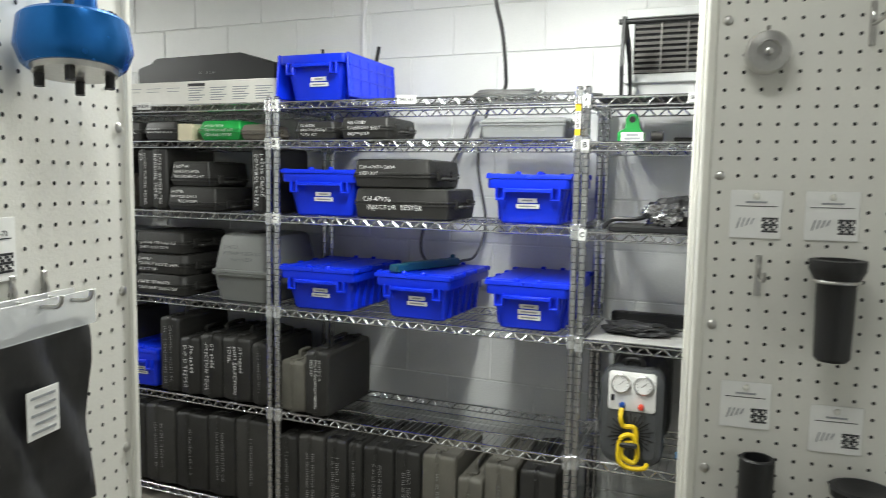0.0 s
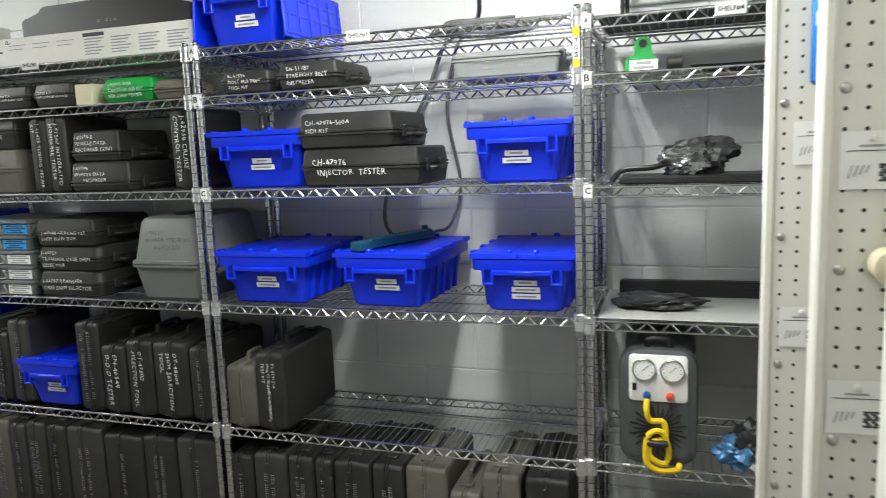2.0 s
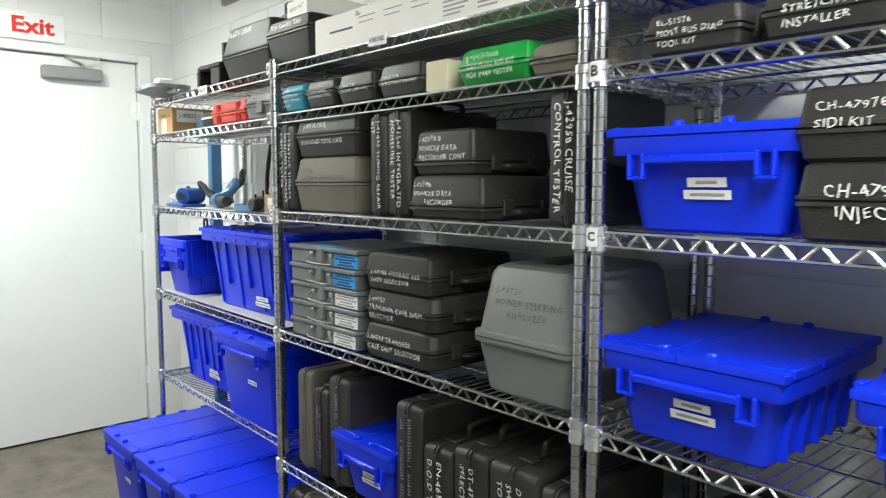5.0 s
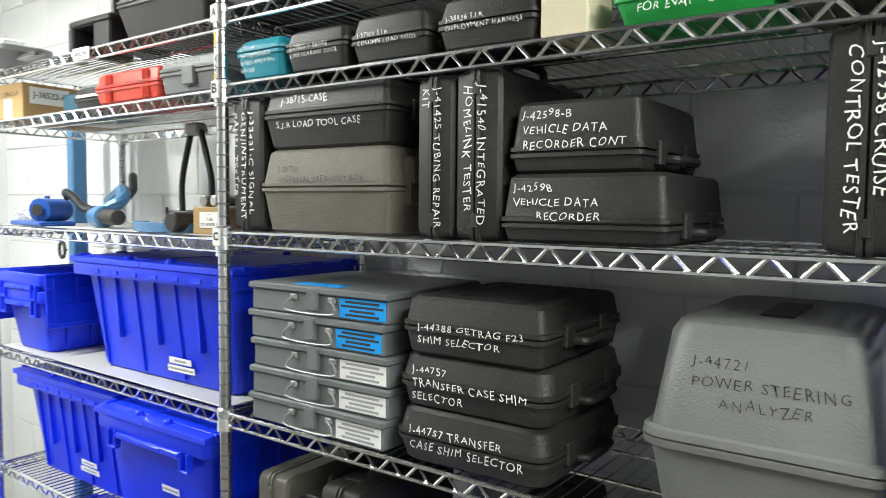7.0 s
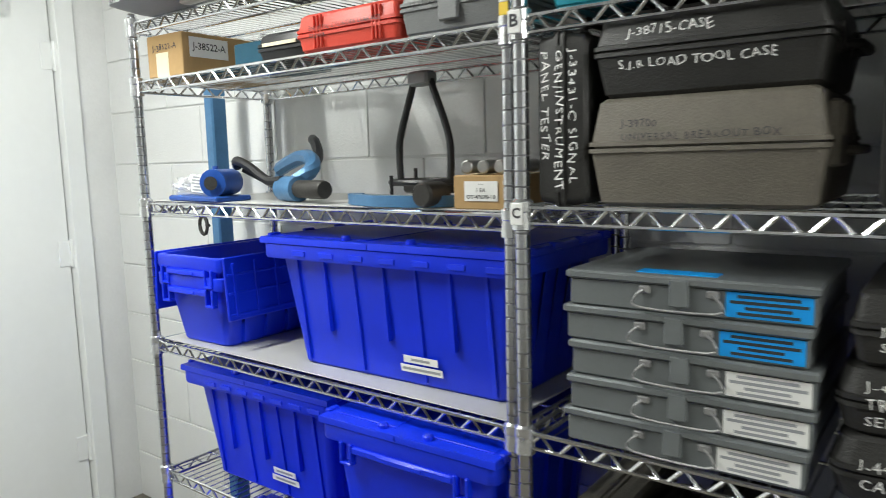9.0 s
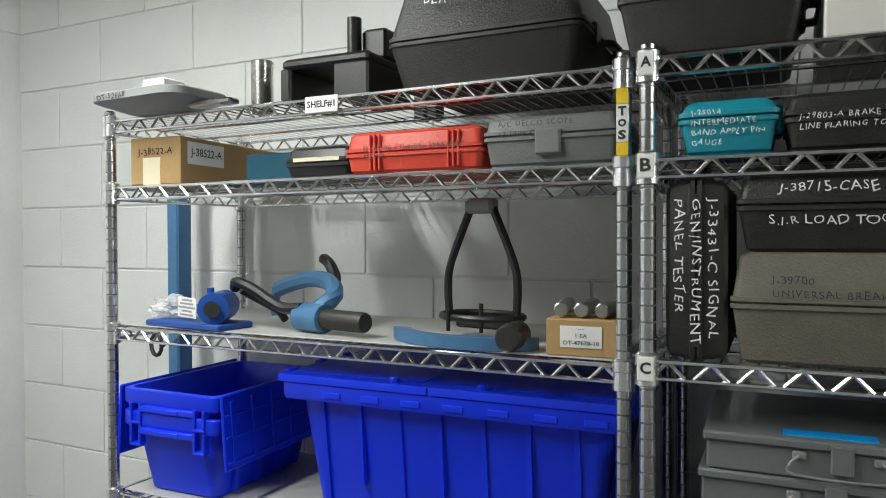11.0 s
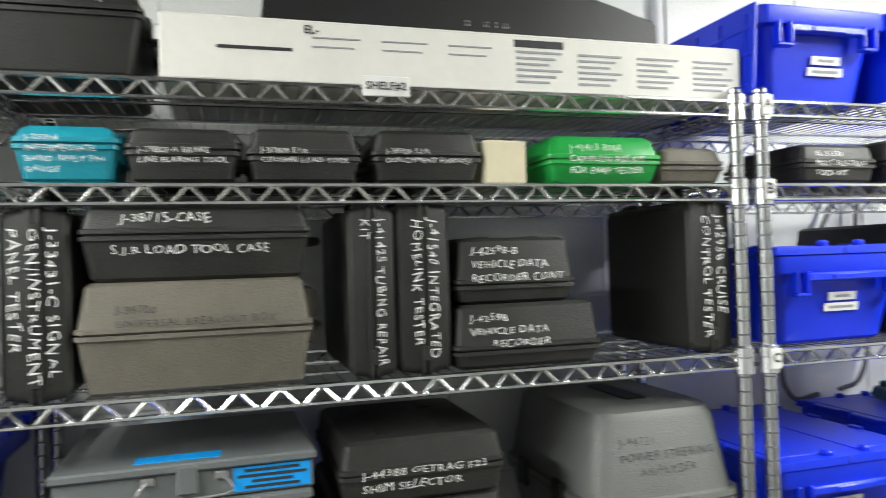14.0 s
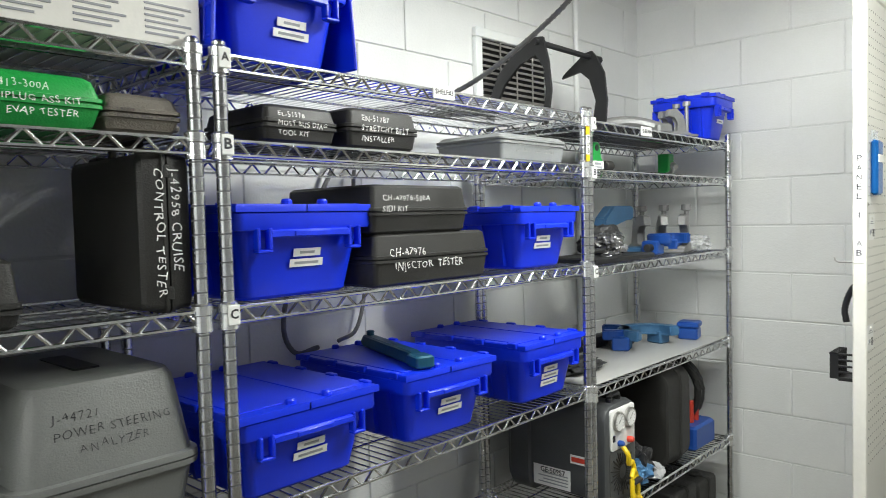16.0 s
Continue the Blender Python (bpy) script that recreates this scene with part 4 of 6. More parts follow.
def analyzer():
    root = base("analyzer_case", pose(-1.806, YB + 0.195, Z2[3]))
    bm = bmesh.new()
    w, d = 0.312, 0.41
    prof = [(0.0, 0.034, 0.03), (0.008, 0.026, 0.035), (0.116, 0.009, 0.035), (0.117, 0.0, 0.04), (0.127, -0.001, 0.04), (0.1275, 0.004, 0.04), (0.1295, 0.004, 0.04), (0.130, -0.001, 0.04), (0.140, 0.0, 0.04), (0.142, 0.010, 0.035),
            (0.272, 0.028, 0.04), (0.286, 0.036, 0.04), (0.293, 0.052, 0.04)]
    loft(bm, [[(x, y, z) for x, y in rrect(w - 2 * i, d - 2 * i, r, 4)] for z, i, r in prof])
    finish("shell", bm, M_GREY, root)
    bm = bmesh.new()
    block(bm, -0.022, 0.022, -0.10, 0.06, 0.2925, 0.2965, 0.002)
    finish("handle_recess", bm, M_BLACKPAINT, root)
    for sy in (-0.08, 0.08):
        bm = bmesh.new()
        block(bm, -w / 2 - 0.008, -w / 2 + 0.004, sy - 0.02, sy + 0.02, 0.10, 0.155, 0.003)
        finish("latch", bm, M_BLACKPAINT, root)
    lettering(root, ["J-44721", "POWER STEERING", "     ANALYZER"], 0.19, 0.085, Matrix.Translation((0.005, -d / 2 + 0.0185, 0.212)) @ pose(0, 0, 0, -9, 0, 0) @ FRONT, M_PEN, -0.014, 0.05)
    tagged(root, "light grey two part plastic analyzer case", "instrument case")


analyzer()
upright_case(-2.790, -2.700, Z2[4], Z2[4] + 0.32, YB + 0.02, 0.3, M_OLIVE, (), "pale grey green plastic case standing on edge", handle=False)
upright_case(-2.695, -2.612, Z2[4], Z2[4] + 0.28, YB + 0.02, 0.27, M_BLACK, ["~", "~"], tw=0.6, th=0.35, ink=M_DULLMARK)
upright_case(-2.606, -2.503, Z2[4], Z2[4] + 0.335, YB + 0.02, 0.33, M_DARK, ["~"], tw=0.7, th=0.3, ink=M_DULLMARK)
tote(-2.398, YB + 0.19, Z2[4], 0.275, 0.40, 0.185, 0, 2, lab_x=0.06)
for x0, x1, hh, words in ((-2.247, -2.140, 0.345, ["~", "~"]), (-2.136, -2.026, 0.262, ["EN-46549", "D.O.D TESTER"]), (-2.022, -1.908, 0.285, ["DT-47800", "SELECTION TOOL"]),
                          (-1.904, -1.755, 0.285, ["DT-48005", "SHIM SELECTION", "TOOL"]), (-1.750, -1.660, 0.272, ["~"])):
    upright_case(x0, x1 - 0.002, Z2[4], Z2[4] + hh, YB - 0.005, 0.36, M_BLACK, words, tw=0.78, th=0.6)
for k, (x0, x1, hh, mat) in enumerate(((-2.835, -2.742, 0.36, M_DARK), (-2.738, -2.640, 0.37, M_OLIVE), (-2.636, -2.555, 0.36, M_DARK), (-2.551, -2.455, 0.375, M_DARK), (-2.451, -2.352, 0.37, M_BLACK), (-2.350, -2.176, 0.375, M_DARK),
                                       (-2.172, -1.994, 0.36, M_BLACK), (-1.990, -1.845, 0.37, M_BLACK), (-1.842, -1.664, 0.375, M_DARK))):
    upright_case(x0, x1 - 0.002, Z2[5], Z2[5] + hh, YB, 0.38, mat, words=["~"] * (1 + k % 2), what="dark plastic tool case standing on the lowest shelf", seam=0.4, ink=M_DULLMARK, tw=0.6, th=0.4)

# ---- unit 1 ----
Z1 = UNITS[0][2]
YC = 2.575


def carton_label():
    root = small_box(-3.945, YC + 0.19, Z1[1], 0.145, 0.36, 0.105, M_CARD, "brown cardboard carton with labels on a wire shelf", None, 2)
    lettering(root, ["J-38522-A"], 0.10, 0.025, Matrix.Translation((0.0, -0.1815, 0.072)) @ FRONT, M_PEN, 0.01)
    side = pose(0.0735, 0, 0, 0, 0, 90)
    paper = label(root, 0, 0, 0.12, 0.05, 0, 0, words=["J-38522-A"])
    paper.matrix_basis = side @ pose(-0.10, 0, 0.07)
    sticker = label(root, 0, 0, 0.075, 0.06, 0, 4, M_ORANGE, M_INK)
    sticker.matrix_basis = side @ pose(0.10, 0, 0.06)
    bm = bmesh.new()
    block(bm, -0.035, 0.015, -0.1812, -0.179, 0.0, 0.06, 0.0004)
    finish("tape_patch", bm, M_CREAM, root)


carton_label()
dark_case = flat_case(-3.590, -3.435, Z1[1], Z1[1] + 0.062, YC + 0.02, 0.16, M_BLACKPAINT, what="small black case with a yellow stripe", side="none")
bm = bmesh.new()
block(bm, -0.055, 0.055, -0.002, 0.0, -0.004, 0.004, 0.0005)
finish("stripe", bm, M_CREAM, dark_case, False, pose(0.0, -0.084, 0.036))


small_box(-3.66, YC + 0.16, Z1[1], 0.13, 0.20, 0.06, M_TEALSTEEL, "small dark blue box behind a black case")


def red_case():
    root = flat_case(-3.426, -3.149, Z1[1], Z1[1] + 0.078, YC - 0.01, 0.22, M_RED, ["EN-41100 CYLINDER LEAKAGE", "TESTER"], ink=M_PEN, tw=0.75, th=0.4, what="red plastic tester case on a wire shelf", draft=0.03, side="none")
    bm = bmesh.new()
    for fx in (-0.085, -0.075, -0.065, 0.075, 0.085, 0.095):
        block(bm, fx - 0.002, fx + 0.002, -0.114, -0.108, 0.006, 0.072, 0.001)
    finish("ribs", bm, M_RED, root)


red_case()
root = flat_case(-3.143, -2.914, Z1[1], Z1[1] + 0.085, YC - 0.012, 0.22, M_MIDGREY, ["A/C DELCO SCOPE", "12.1209 CAMERA"], ink=M_PEN, tw=0.6, th=0.4, tx=-0.1, tz=0.75, what="grey plastic instrument case on a wire shelf", side="none", seam=0.62)
bm = bmesh.new()
block(bm, -0.022, 0.022, -0.118, -0.108, 0.018, 0.060, 0.003)
finish("latch", bm, M_MIDGREY, root)
root = flat_case(-3.338, -2.975, Z1[0], Z1[0] + 0.186, YC - 0.005, 0.36, M_BLACK, ["BLACK LIGHT"], tw=0.5, th=0.13, tz=0.83, seam=0.46, draft=0.17, what="large black plastic case on the top shelf", r=0.02, tx=-0.05)


def crumpled(name, x, y, z, sx, sy, sz, mat, what, cat, seed=1, parent=None):
    bm = bmesh.new()
    bmesh.ops.create_icosphere(bm, subdivisions=4, radius=1)
    for v in bm.verts:
        k = 1 + 0.45 * noise.noise(v.co * 1.9 + Vector((seed * 3.1, 0, 0))) + 0.22 * noise.noise(v.co * 5.3 + Vector((0, seed, 0)))
        v.co = Vector((v.co.x * sx * k, v.co.y * sy * k, max(0.0, (v.co.z * 0.5 * k + 0.42)) * sz))
    return tagged(finish(name, bm, mat, parent, True, pose(x, y, z)), what, cat)


crumpled("plastic_bag", -3.13, YC + 0.20, Z1[0] + 0.186, 0.09, 0.07, 0.05, M_BAG, "crumpled clear plastic bag on a black case", "bag", 2)


def top_shelf_parts():
    root = base("plate_tool", pose(-3.90, YC - 0.01, Z1[0], 0, 0, -4))
    bm = bmesh.new()
    loft(bm, [[(x, y, z) for x, y in rrect(0.27 - 2 * i, 0.17 - 2 * i, 0.04, 4)] for z, i in ((0.0, 0.05), (0.014, 0.012), (0.02, 0.0), (0.035, 0.0), (0.038, 0.004))])
    finish("plate", bm, M_PALEGREY, root)
    bm = bmesh.new()
    block(bm, -0.02, 0.045, -0.03, 0.03, 0.038, 0.068, 0.003)
    finish("boss", bm, M_PAPER, root)
    bm = bmesh.new()
    block(bm, 0.10, 0.22, -0.015, 0.015, 0.0, 0.012, 0.003)
    finish("tongue", bm, M_STEEL, root)
    lettering(root, ["DT-52668"], 0.09, 0.014, Matrix.Translation((-0.05, -0.0862, 0.027)) @ FRONT, M_PEN, 0.01)
    tagged(root, "pale metal plate tool on the top shelf", "plate tool")
    bm = bmesh.new()
    lathe(bm, [(0.022, 0), (0.0245, 0.002), (0.0245, 0.113), (0.023, 0.115), (0.018, 0.115), (0.018, 0.06)], 24)
    tagged(finish("steel_sleeve", bm, M_STEEL, None, True, pose(-3.712, YC + 0.10, Z1[0])), "bright steel sleeve standing on the top shelf", "sleeve")
    root = base("plastic_bracket", pose(-3.495, YC + 0.10, Z1[0]) @ Matrix.Diagonal((0.88, 1, 1.05, 1)))
    bm = bmesh.new()
    block(bm, -0.11, 0.12, -0.09, 0.09, 0.062, 0.082, 0.006)
    block(bm, -0.115, -0.085, -0.09, 0.09, 0.0, 0.066, 0.005)
    block(bm, 0.03, 0.12, -0.09, 0.09, 0.0, 0.066, 0.005)
    lathe(bm, [(0.028, 0.08), (0.028, 0.094), (0.02, 0.096)], 16, pose(-0.03, 0, 0))
    tube(bm, (0.045, -0.03, 0.08), (0.045, -0.03, 0.16), 0.016, 12)
    block(bm, 0.055, 0.12, -0.02, 0.07, 0.08, 0.14, 0.006)
    finish("frame", bm, M_BLACKPAINT, root)
    tagged(root, "black moulded bracket tool on the top shelf", "bracket tool")
    root = base("slotted_bars", pose(-3.44, 2.92, Z1[0]))
    bm = bmesh.new()
    for x in (0.0, 0.034):
        block(bm, x - 0.014, x + 0.014, -0.02, 0.02, 0.0, 0.36, 0.004)
        for k in range(5):
            block(bm, x - 0.007, x + 0.007, -0.0225, -0.019, 0.19 + 0.033 * k, 0.206 + 0.033 * k, 0.001, 1)
    finish("bars", bm, [M_BLACKPAINT, M_IRON], root)
    tagged(root, "pair of tall black slotted bars behind a case", "bars")


top_shelf_parts()


def c_arc(r0, r1, a0, a1, n=14):
    out = [(r1 * math.cos(radians(a0 + (a1 - a0) * i / n)), r1 * math.sin(radians(a0 + (a1 - a0) * i / n))) for i in range(n + 1)]
    return out + [(r0 * math.cos(radians(a1 - (a1 - a0) * i / n)), r0 * math.sin(radians(a1 - (a1 - a0) * i / n))) for i in range(n + 1)]


def unit1_tools():
    z = Z1[2] + 0.0035
    # bearing base
    root = base("bearing_press_base", pose(-3.855, YC + 0.06, z, 0, 0, -6))
    bm = bmesh.new()
    block(bm, -0.13, 0.11, -0.05, 0.05, 0, 0.014, 0.003)
    finish("plate", bm, M_DEEPBLUE, root)
    bm = bmesh.new()
    lathe(bm, [(0.015, -0.06), (0.034, -0.058), (0.034, 0.05), (0.015, 0.052)], 22, pose(0.055, 0, 0.047, 90, 0, 35))
    lathe(bm, [(0.008, 0), (0.008, 0.012)], 12, pose(0.03, 0.0, 0.076))
    finish("barrel", bm, M_DEEPBLUE, root)
    # barrel is solid: a thin dark disc paints the shade in its mouth
    bm = bmesh.new()
    lathe(bm, [(0.017, 0), (0.0172, 0.002)], 18, pose(0.089, -0.049, 0.047, 90, 0, 35))
    finish("bore", bm, M_IRON, root)
    label(root, -0.01, 0.045, 0.06, 0.045, -0.031, 5, tilt=3)
    tagged(root, "deep blue press base with barrel on a shelf liner", "press tool")
    crumpled("parts_bag", -3.955, YC + 0.075, z + 0.014, 0.055, 0.04, 0.055, M_BAG, "clear plastic parts bag on a blue base", "bag", 5)
    # bent frame tool
    root = base("c_frame_puller", pose(-3.655, YC + 0.13, z, 0, 0, -14))
    bm = bmesh.new()
    path_tube(bm, smooth_line([(0.10, -0.02, 0.045), (0.112, 0.02, 0.075), (0.075, 0.04, 0.10), (0.0, 0.055, 0.105), (-0.08, 0.06, 0.09), (-0.13, 0.06, 0.075)], 5), 0.019, 8)
    path_tube(bm, smooth_line([(-0.13, 0.06, 0.075), (-0.15, 0.065, 0.045), (-0.15, 0.07, 0.012)], 3), 0.012, 8)
    finish("frame", bm, M_TOOLBLUE, root)
    bm = bmesh.new()
    lathe(bm, [(0.022, -0.04), (0.030, -0.038), (0.030, 0.038), (0.022, 0.04)], 18, pose(0.1, -0.03, 0.031, 0, 90, 0))
    finish("sleeve", bm, M_TOOLBLUE, root)
    bm = bmesh.new()
    lathe(bm, [(0.012, 0.03), (0.021, 0.032), (0.021, 0.15), (0.019, 0.155), (0.008, 0.156)], 16, pose(0.1, -0.03, 0.031, 0, 90, 0))
    finish("screw", bm, M_IRON, root)
    bm = bmesh.new()
    path_tube(bm, smooth_line([(-0.13, -0.06, 0.085), (-0.11, -0.07, 0.1), (-0.06, -0.06, 0.085), (0.02, -0.05, 0.05), (0.075, -0.04, 0.05)], 4), 0.012)
    path_tube(bm, smooth_line([(0.0, 0.09, 0.15), (0.03, 0.08, 0.14), (0.06, 0.07, 0.11), (0.08, 0.05, 0.09)], 4), 0.013)
    path_tube(bm, [(-0.09, 0.05, 0.006), (-0.09, 0.03, 0.03), (-0.12, -0.05, 0.08)], 0.009)
    finish("arm", bm, M_BLACKPAINT, root)
    tagged(root, "blue painted puller frame with black arms on a shelf", "puller tool")
    # tripod hoop
    root = base("hoop_tool", pose(-3.205, YC + 0.13, z, 0, 0, -8))
    bm = bmesh.new()
    ring = [(0.085 * math.cos(radians(a)), 0.06 * math.sin(radians(a)), 0.045) for a in range(0, 361, 15)]
    path_tube(bm, ring, 0.007)
    for sx in (-1, 1):
        path_tube(bm, smooth_line([(sx * 0.075, 0.0, 0.04), (sx * 0.078, 0, 0.10), (sx * 0.07, 0, 0.15), (sx * 0.025, 0, 0.255)], 4), 0.008)
    tube(bm, (0.03, -0.055, 0.02), (0.03, -0.055, 0.075), 0.004)
    tube(bm, (-0.04, -0.06, 0.02), (-0.04, -0.06, 0.06), 0.004)
    finish("hoop", bm, M_BLACKPAINT, root)
    bm = bmesh.new()
    block(bm, -0.03, 0.03, -0.018, 0.018, 0.245, 0.275, 0.005)
    finish("cap", bm, M_PALEGREY, root)
    bm = bmesh.new()
    slab(bm, [(x * 1.6, zz * 0.8) for x, zz in c_arc(0.075, 0.10, 190, 350)], -0.011, 0.011)
    bm.transform(pose(0.0, 0.06, 0.012, 90, 0, 0) @ pose(0, 0, 0, 0, 0, 0))
    for v in bm.verts:
        v.co = Vector((v.co.x, -v.co.y * 1.0 if v.co.y > 0 else v.co.y, v.co.z))
    finish("arm", bm, M_TOOLBLUE, root)
    bm = bmesh.new()
    lathe(bm, [(0.02, -0.035), (0.024, -0.03), (0.024, 0.03), (0.02, 0.035)], 16, pose(0.12, -0.10, 0.026, 90, 0, 10))
    block(bm, -0.05, 0.08, -0.02, 0.02, 0.022, 0.04, 0.004)
    finish("knob", bm, M_IRON, root)
    tagged(root, "black hoop tool on a blue arm standing on the shelf", "hoop tool")
    # box with bolts
    root = small_box(-2.981, YC + 0.08, z, 0.118, 0.16, 0.062, M_CARD, "small brown box with a label on the shelf", None, 3)
    label(root, 0.0, 0.033, 0.070, 0.036, -0.0805, 0, words=["---", "1 EA", "OT-47678-10"])
    for k in range(3):
        bm = bmesh.new()
        lathe(bm, [(0.010, 0), (0.0125, 0.002), (0.0125, 0.12), (0.008, 0.123)], 12, pose(-0.036 + 0.034 * k, -0.07, 0.0765, -90, 0, 6 * (1 - k)))
        for v in bm.verts:
            v.co.z += 0.0
        bolt = finish("steel_bolt", bm, M_STEEL, None, True, root.matrix_basis.copy())
        tagged(bolt, "bright steel bolt lying on a small brown box", "bolt", "bolts on the box")
    # leaning upright
    root = base("steel_upright", pose(-4.215, 2.93, FLOOR))
    bm = bmesh.new()
    block(bm, -0.021, 0.021, -0.028, 0.028, 0.0, 1.72, 0.005)
    finish("tube", bm, M_TOOLBLUE, root)
    bm = bmesh.new()
    path_tube(bm, [(-0.06 + 0.02 * math.cos(radians(a)), -0.03, 1.22 + 0.03 * math.sin(radians(a))) for a in range(0, 361, 30)], 0.006)
    path_tube(bm, [(-0.03, -0.03, 1.24 - 0.02), (-0.045, -0.03, 1.22)], 0.005)
    finish("eye_bolt", bm, M_IRON, root)
    tagged(root, "blue painted steel upright standing behind the shelf", "steel upright")


unit1_tools()
zl = 0.0035
tote(-3.905, YC + 0.205, Z1[3] + zl, 0.285, 0.40, 0.19, 0, 0, lid=False, flaps=False, what="open blue plastic tote holding another nested in it")
tote(-3.905, YC + 0.205, Z1[3] + zl + 0.05, 0.285, 0.40, 0.19, 0, 0, lid=False, flaps=True, what="open blue plastic tote nested in another, flaps hanging")
tote(-3.252, YC + 0.21, Z1[3] + zl, 0.69, 0.41, 0.308, 0, 2, style="long", lab_x=0.12, lab_z=0.16, lab_w=0.11, what="large blue plastic tote with ribbed sides and lid")
tote(-3.70, YC + 0.22, Z1[4], 0.56, 0.40, 0.318, 0, 2, style="long", lab_x=0.12, lab_z=0.2, lab_w=0.10, what="large blue plastic tote with ribbed sides and lid")
tote(-3.135, YC + 0.165, Z1[4], 0.44, 0.46, 0.325, 0, 1, style="end", lab_x=0.12, lab_z=0.5, lab_w=0.08)
for x in (-3.83, -3.44, -3.05):
    tote(x, 2.60, FLOOR, 0.37, 0.60, 0.37, 0, 1, lab_x=0.12, lab_z=0.55, lab_w=0.08, what="blue plastic tote with lid standing on the floor")

# ---- cable and bar on unit 3 ----
def cable_drop():
    root = base("hanging_cable", pose(0, 0, 0))
    bm = bmesh.new()
    line = smooth_line([(-0.60, 1.95, CEIL + 0.01), (-0.62, 2.1, 2.36), (-0.635, 2.34, 2.12), (-0.645, 2.46, 2.03), (-0.68, 2.62, 1.93), (-0.72, 2.74, 1.875), (-0.80, 2.80, 1.845), (-0.86, 2.86, 1.838)], 14)
    rings = []
    path_tube(bm, line, 0.0068, 8)
    for i, p in enumerate(line[::2]):
        d = (line[min(2 * i + 1, len(line) - 1)] - line[max(2 * i - 1, 0)]).normalized()
        tube(bm, p - d * 0.002, p + d * 0.002, 0.0082, 8)
    finish("conduit", bm, M_CABLE, root)
    bm = bmesh.new()
    for k in range(4):
        path_tube(bm, smooth_line([(-0.70 + (0.17 - 0.015 * k) * math.cos(radians(a)), 2.74 + (0.10 - 0.012 * k) * math.sin(radians(a)), 1.836 + 0.009 * k + 0.003 * math.sin(radians(a * 3 + k * 50))) for a in range(0, 331, 30)], 2), 0.0055)
    path_tube(bm, smooth_line([(-0.55, 2.72, 1.85), (-0.42, 2.66, 1.842), (-0.34, 2.72, 1.84)], 5), 0.006)
    finish("coil", bm, M_CABLE, root)
    bm = bmesh.new()
    path_tube(bm, smooth_line([(-0.84, 2.86, 1.84), (-0.90, 2.94, 1.82), (-0.98, 2.965, 1.66), (-1.10, 2.965, 1.45), (-1.16, 2.965, 1.25), (-1.13, 2.96, 1.16), (-1.05, 2.96, 1.163)], 6), 0.007)
    path_tube(bm, smooth_line([(-0.80, 2.86, 1.845), (-0.86, 2.95, 1.80), (-0.90, 2.965, 1.6), (-0.86, 2.97, 1.35), (-0.90, 2.965, 1.2), (-0.97, 2.97, 1.168)], 6), 0.006)
    finish("lead", bm, M_CABLE, root)
    tagged(root, "grey flexible cable hanging from the ceiling and coiled on a shelf", "cable")
    root = base("steel_bar_tool", pose(-1.01, 2.70, Z3[3] + 0.1802, 0, 0, 70))
    bm = bmesh.new()
    slab(bm, [(-0.19, 0.0), (0.17, 0.0), (0.19, 0.012), (0.17, 0.034), (-0.13, 0.034), (-0.19, 0.022)], -0.016, 0.016)
    bmesh.ops.bevel(bm, geom=list(bm.edges), offset=0.004, segments=1, affect="EDGES")
    block(bm, -0.20, -0.14, -0.024, 0.024, 0.0, 0.03, 0.004)
    lathe(bm, [(0.011, 0.03), (0.011, 0.046), (0.006, 0.048)], 10, pose(0.15, 0, 0))
    finish("bar", bm, M_TEALSTEEL, root)
    tagged(root, "teal painted steel bar tool lying on a blue tote lid", "bar tool")


cable_drop()

root = base("handle_rods", pose(-1.40, 2.72, Z3[0] + 0.008))
bm = bmesh.new()
tube(bm, (-0.05, -0.06, 0.0), (-0.06, -0.10, 0.21), 0.007, 8)
tube(bm, (0.06, 0.08, 0.0), (0.085, 0.12, 0.25), 0.008, 8)
finish("rod", bm, M_BLACKPAINT, root)
tagged(root, "black tool handles standing up in an open tote", "tool handles")

# ---- unit 4 ----
Z4 = UNITS[3][2]


def wall_vent():
    root = base("wall_vent", pose(-0.065, wall_y(-0.065) - 0.001, 2.055, 0, 0, WALL_TURN) @ Matrix.Diagonal((0.76, 1, 0.86, 1)))
    bm = bmesh.new()
    for x0, x1, z0, z1 in ((-0.31, 0.31, 0.125, 0.165), (-0.31, 0.31, -0.165, -0.125), (-0.31, -0.265, -0.1245, 0.1245), (0.265, 0.31, -0.1245, 0.1245)):
        block(bm, x0, x1, -0.022, -0.0005, z0, z1, 0.003)
    finish("frame", bm, M_DOOR, root)
    # black sheet in place of a shaded duct, seen between the slats
    bm = bmesh.new()
    block(bm, -0.265, 0.265, -0.004, -0.001, -0.125, 0.125, 0.0005)
    finish("back", bm, M_BLACKPAINT, root)
    for k in range(10):
        bm = bmesh.new()
        z = -0.112 + 0.025 * k
        loft(bm, [[(x, -0.020, z - 0.007), (x, -0.006, z + 0.007), (x, -0.005, z + 0.005), (x, -0.019, z - 0.009)] for x in (-0.264, 0.264)])
        finish("slat", bm, M_LOUVER, root)
    bm = bmesh.new()
    for x in (-0.13, 0.0, 0.13):
        block(bm, x - 0.004, x + 0.004, -0.023, -0.019, -0.124, 0.124, 0.001)
    finish("bar", bm, M_LOUVER, root)
    tagged(root, "white framed wall vent with grey louvre slats", "vent", "", "structure")


wall_vent()
bm = bmesh.new()
GY = wall_y(-4.2)
block(bm, -4.34, -4.02, GY - 0.02, GY + 0.012, 2.355, 2.52, 0.004)
for k in range(6):
    block(bm, -4.32, -4.04, GY - 0.026, GY - 0.019, 2.375 + 0.022 * k, 2.383 + 0.022 * k, 0.001)
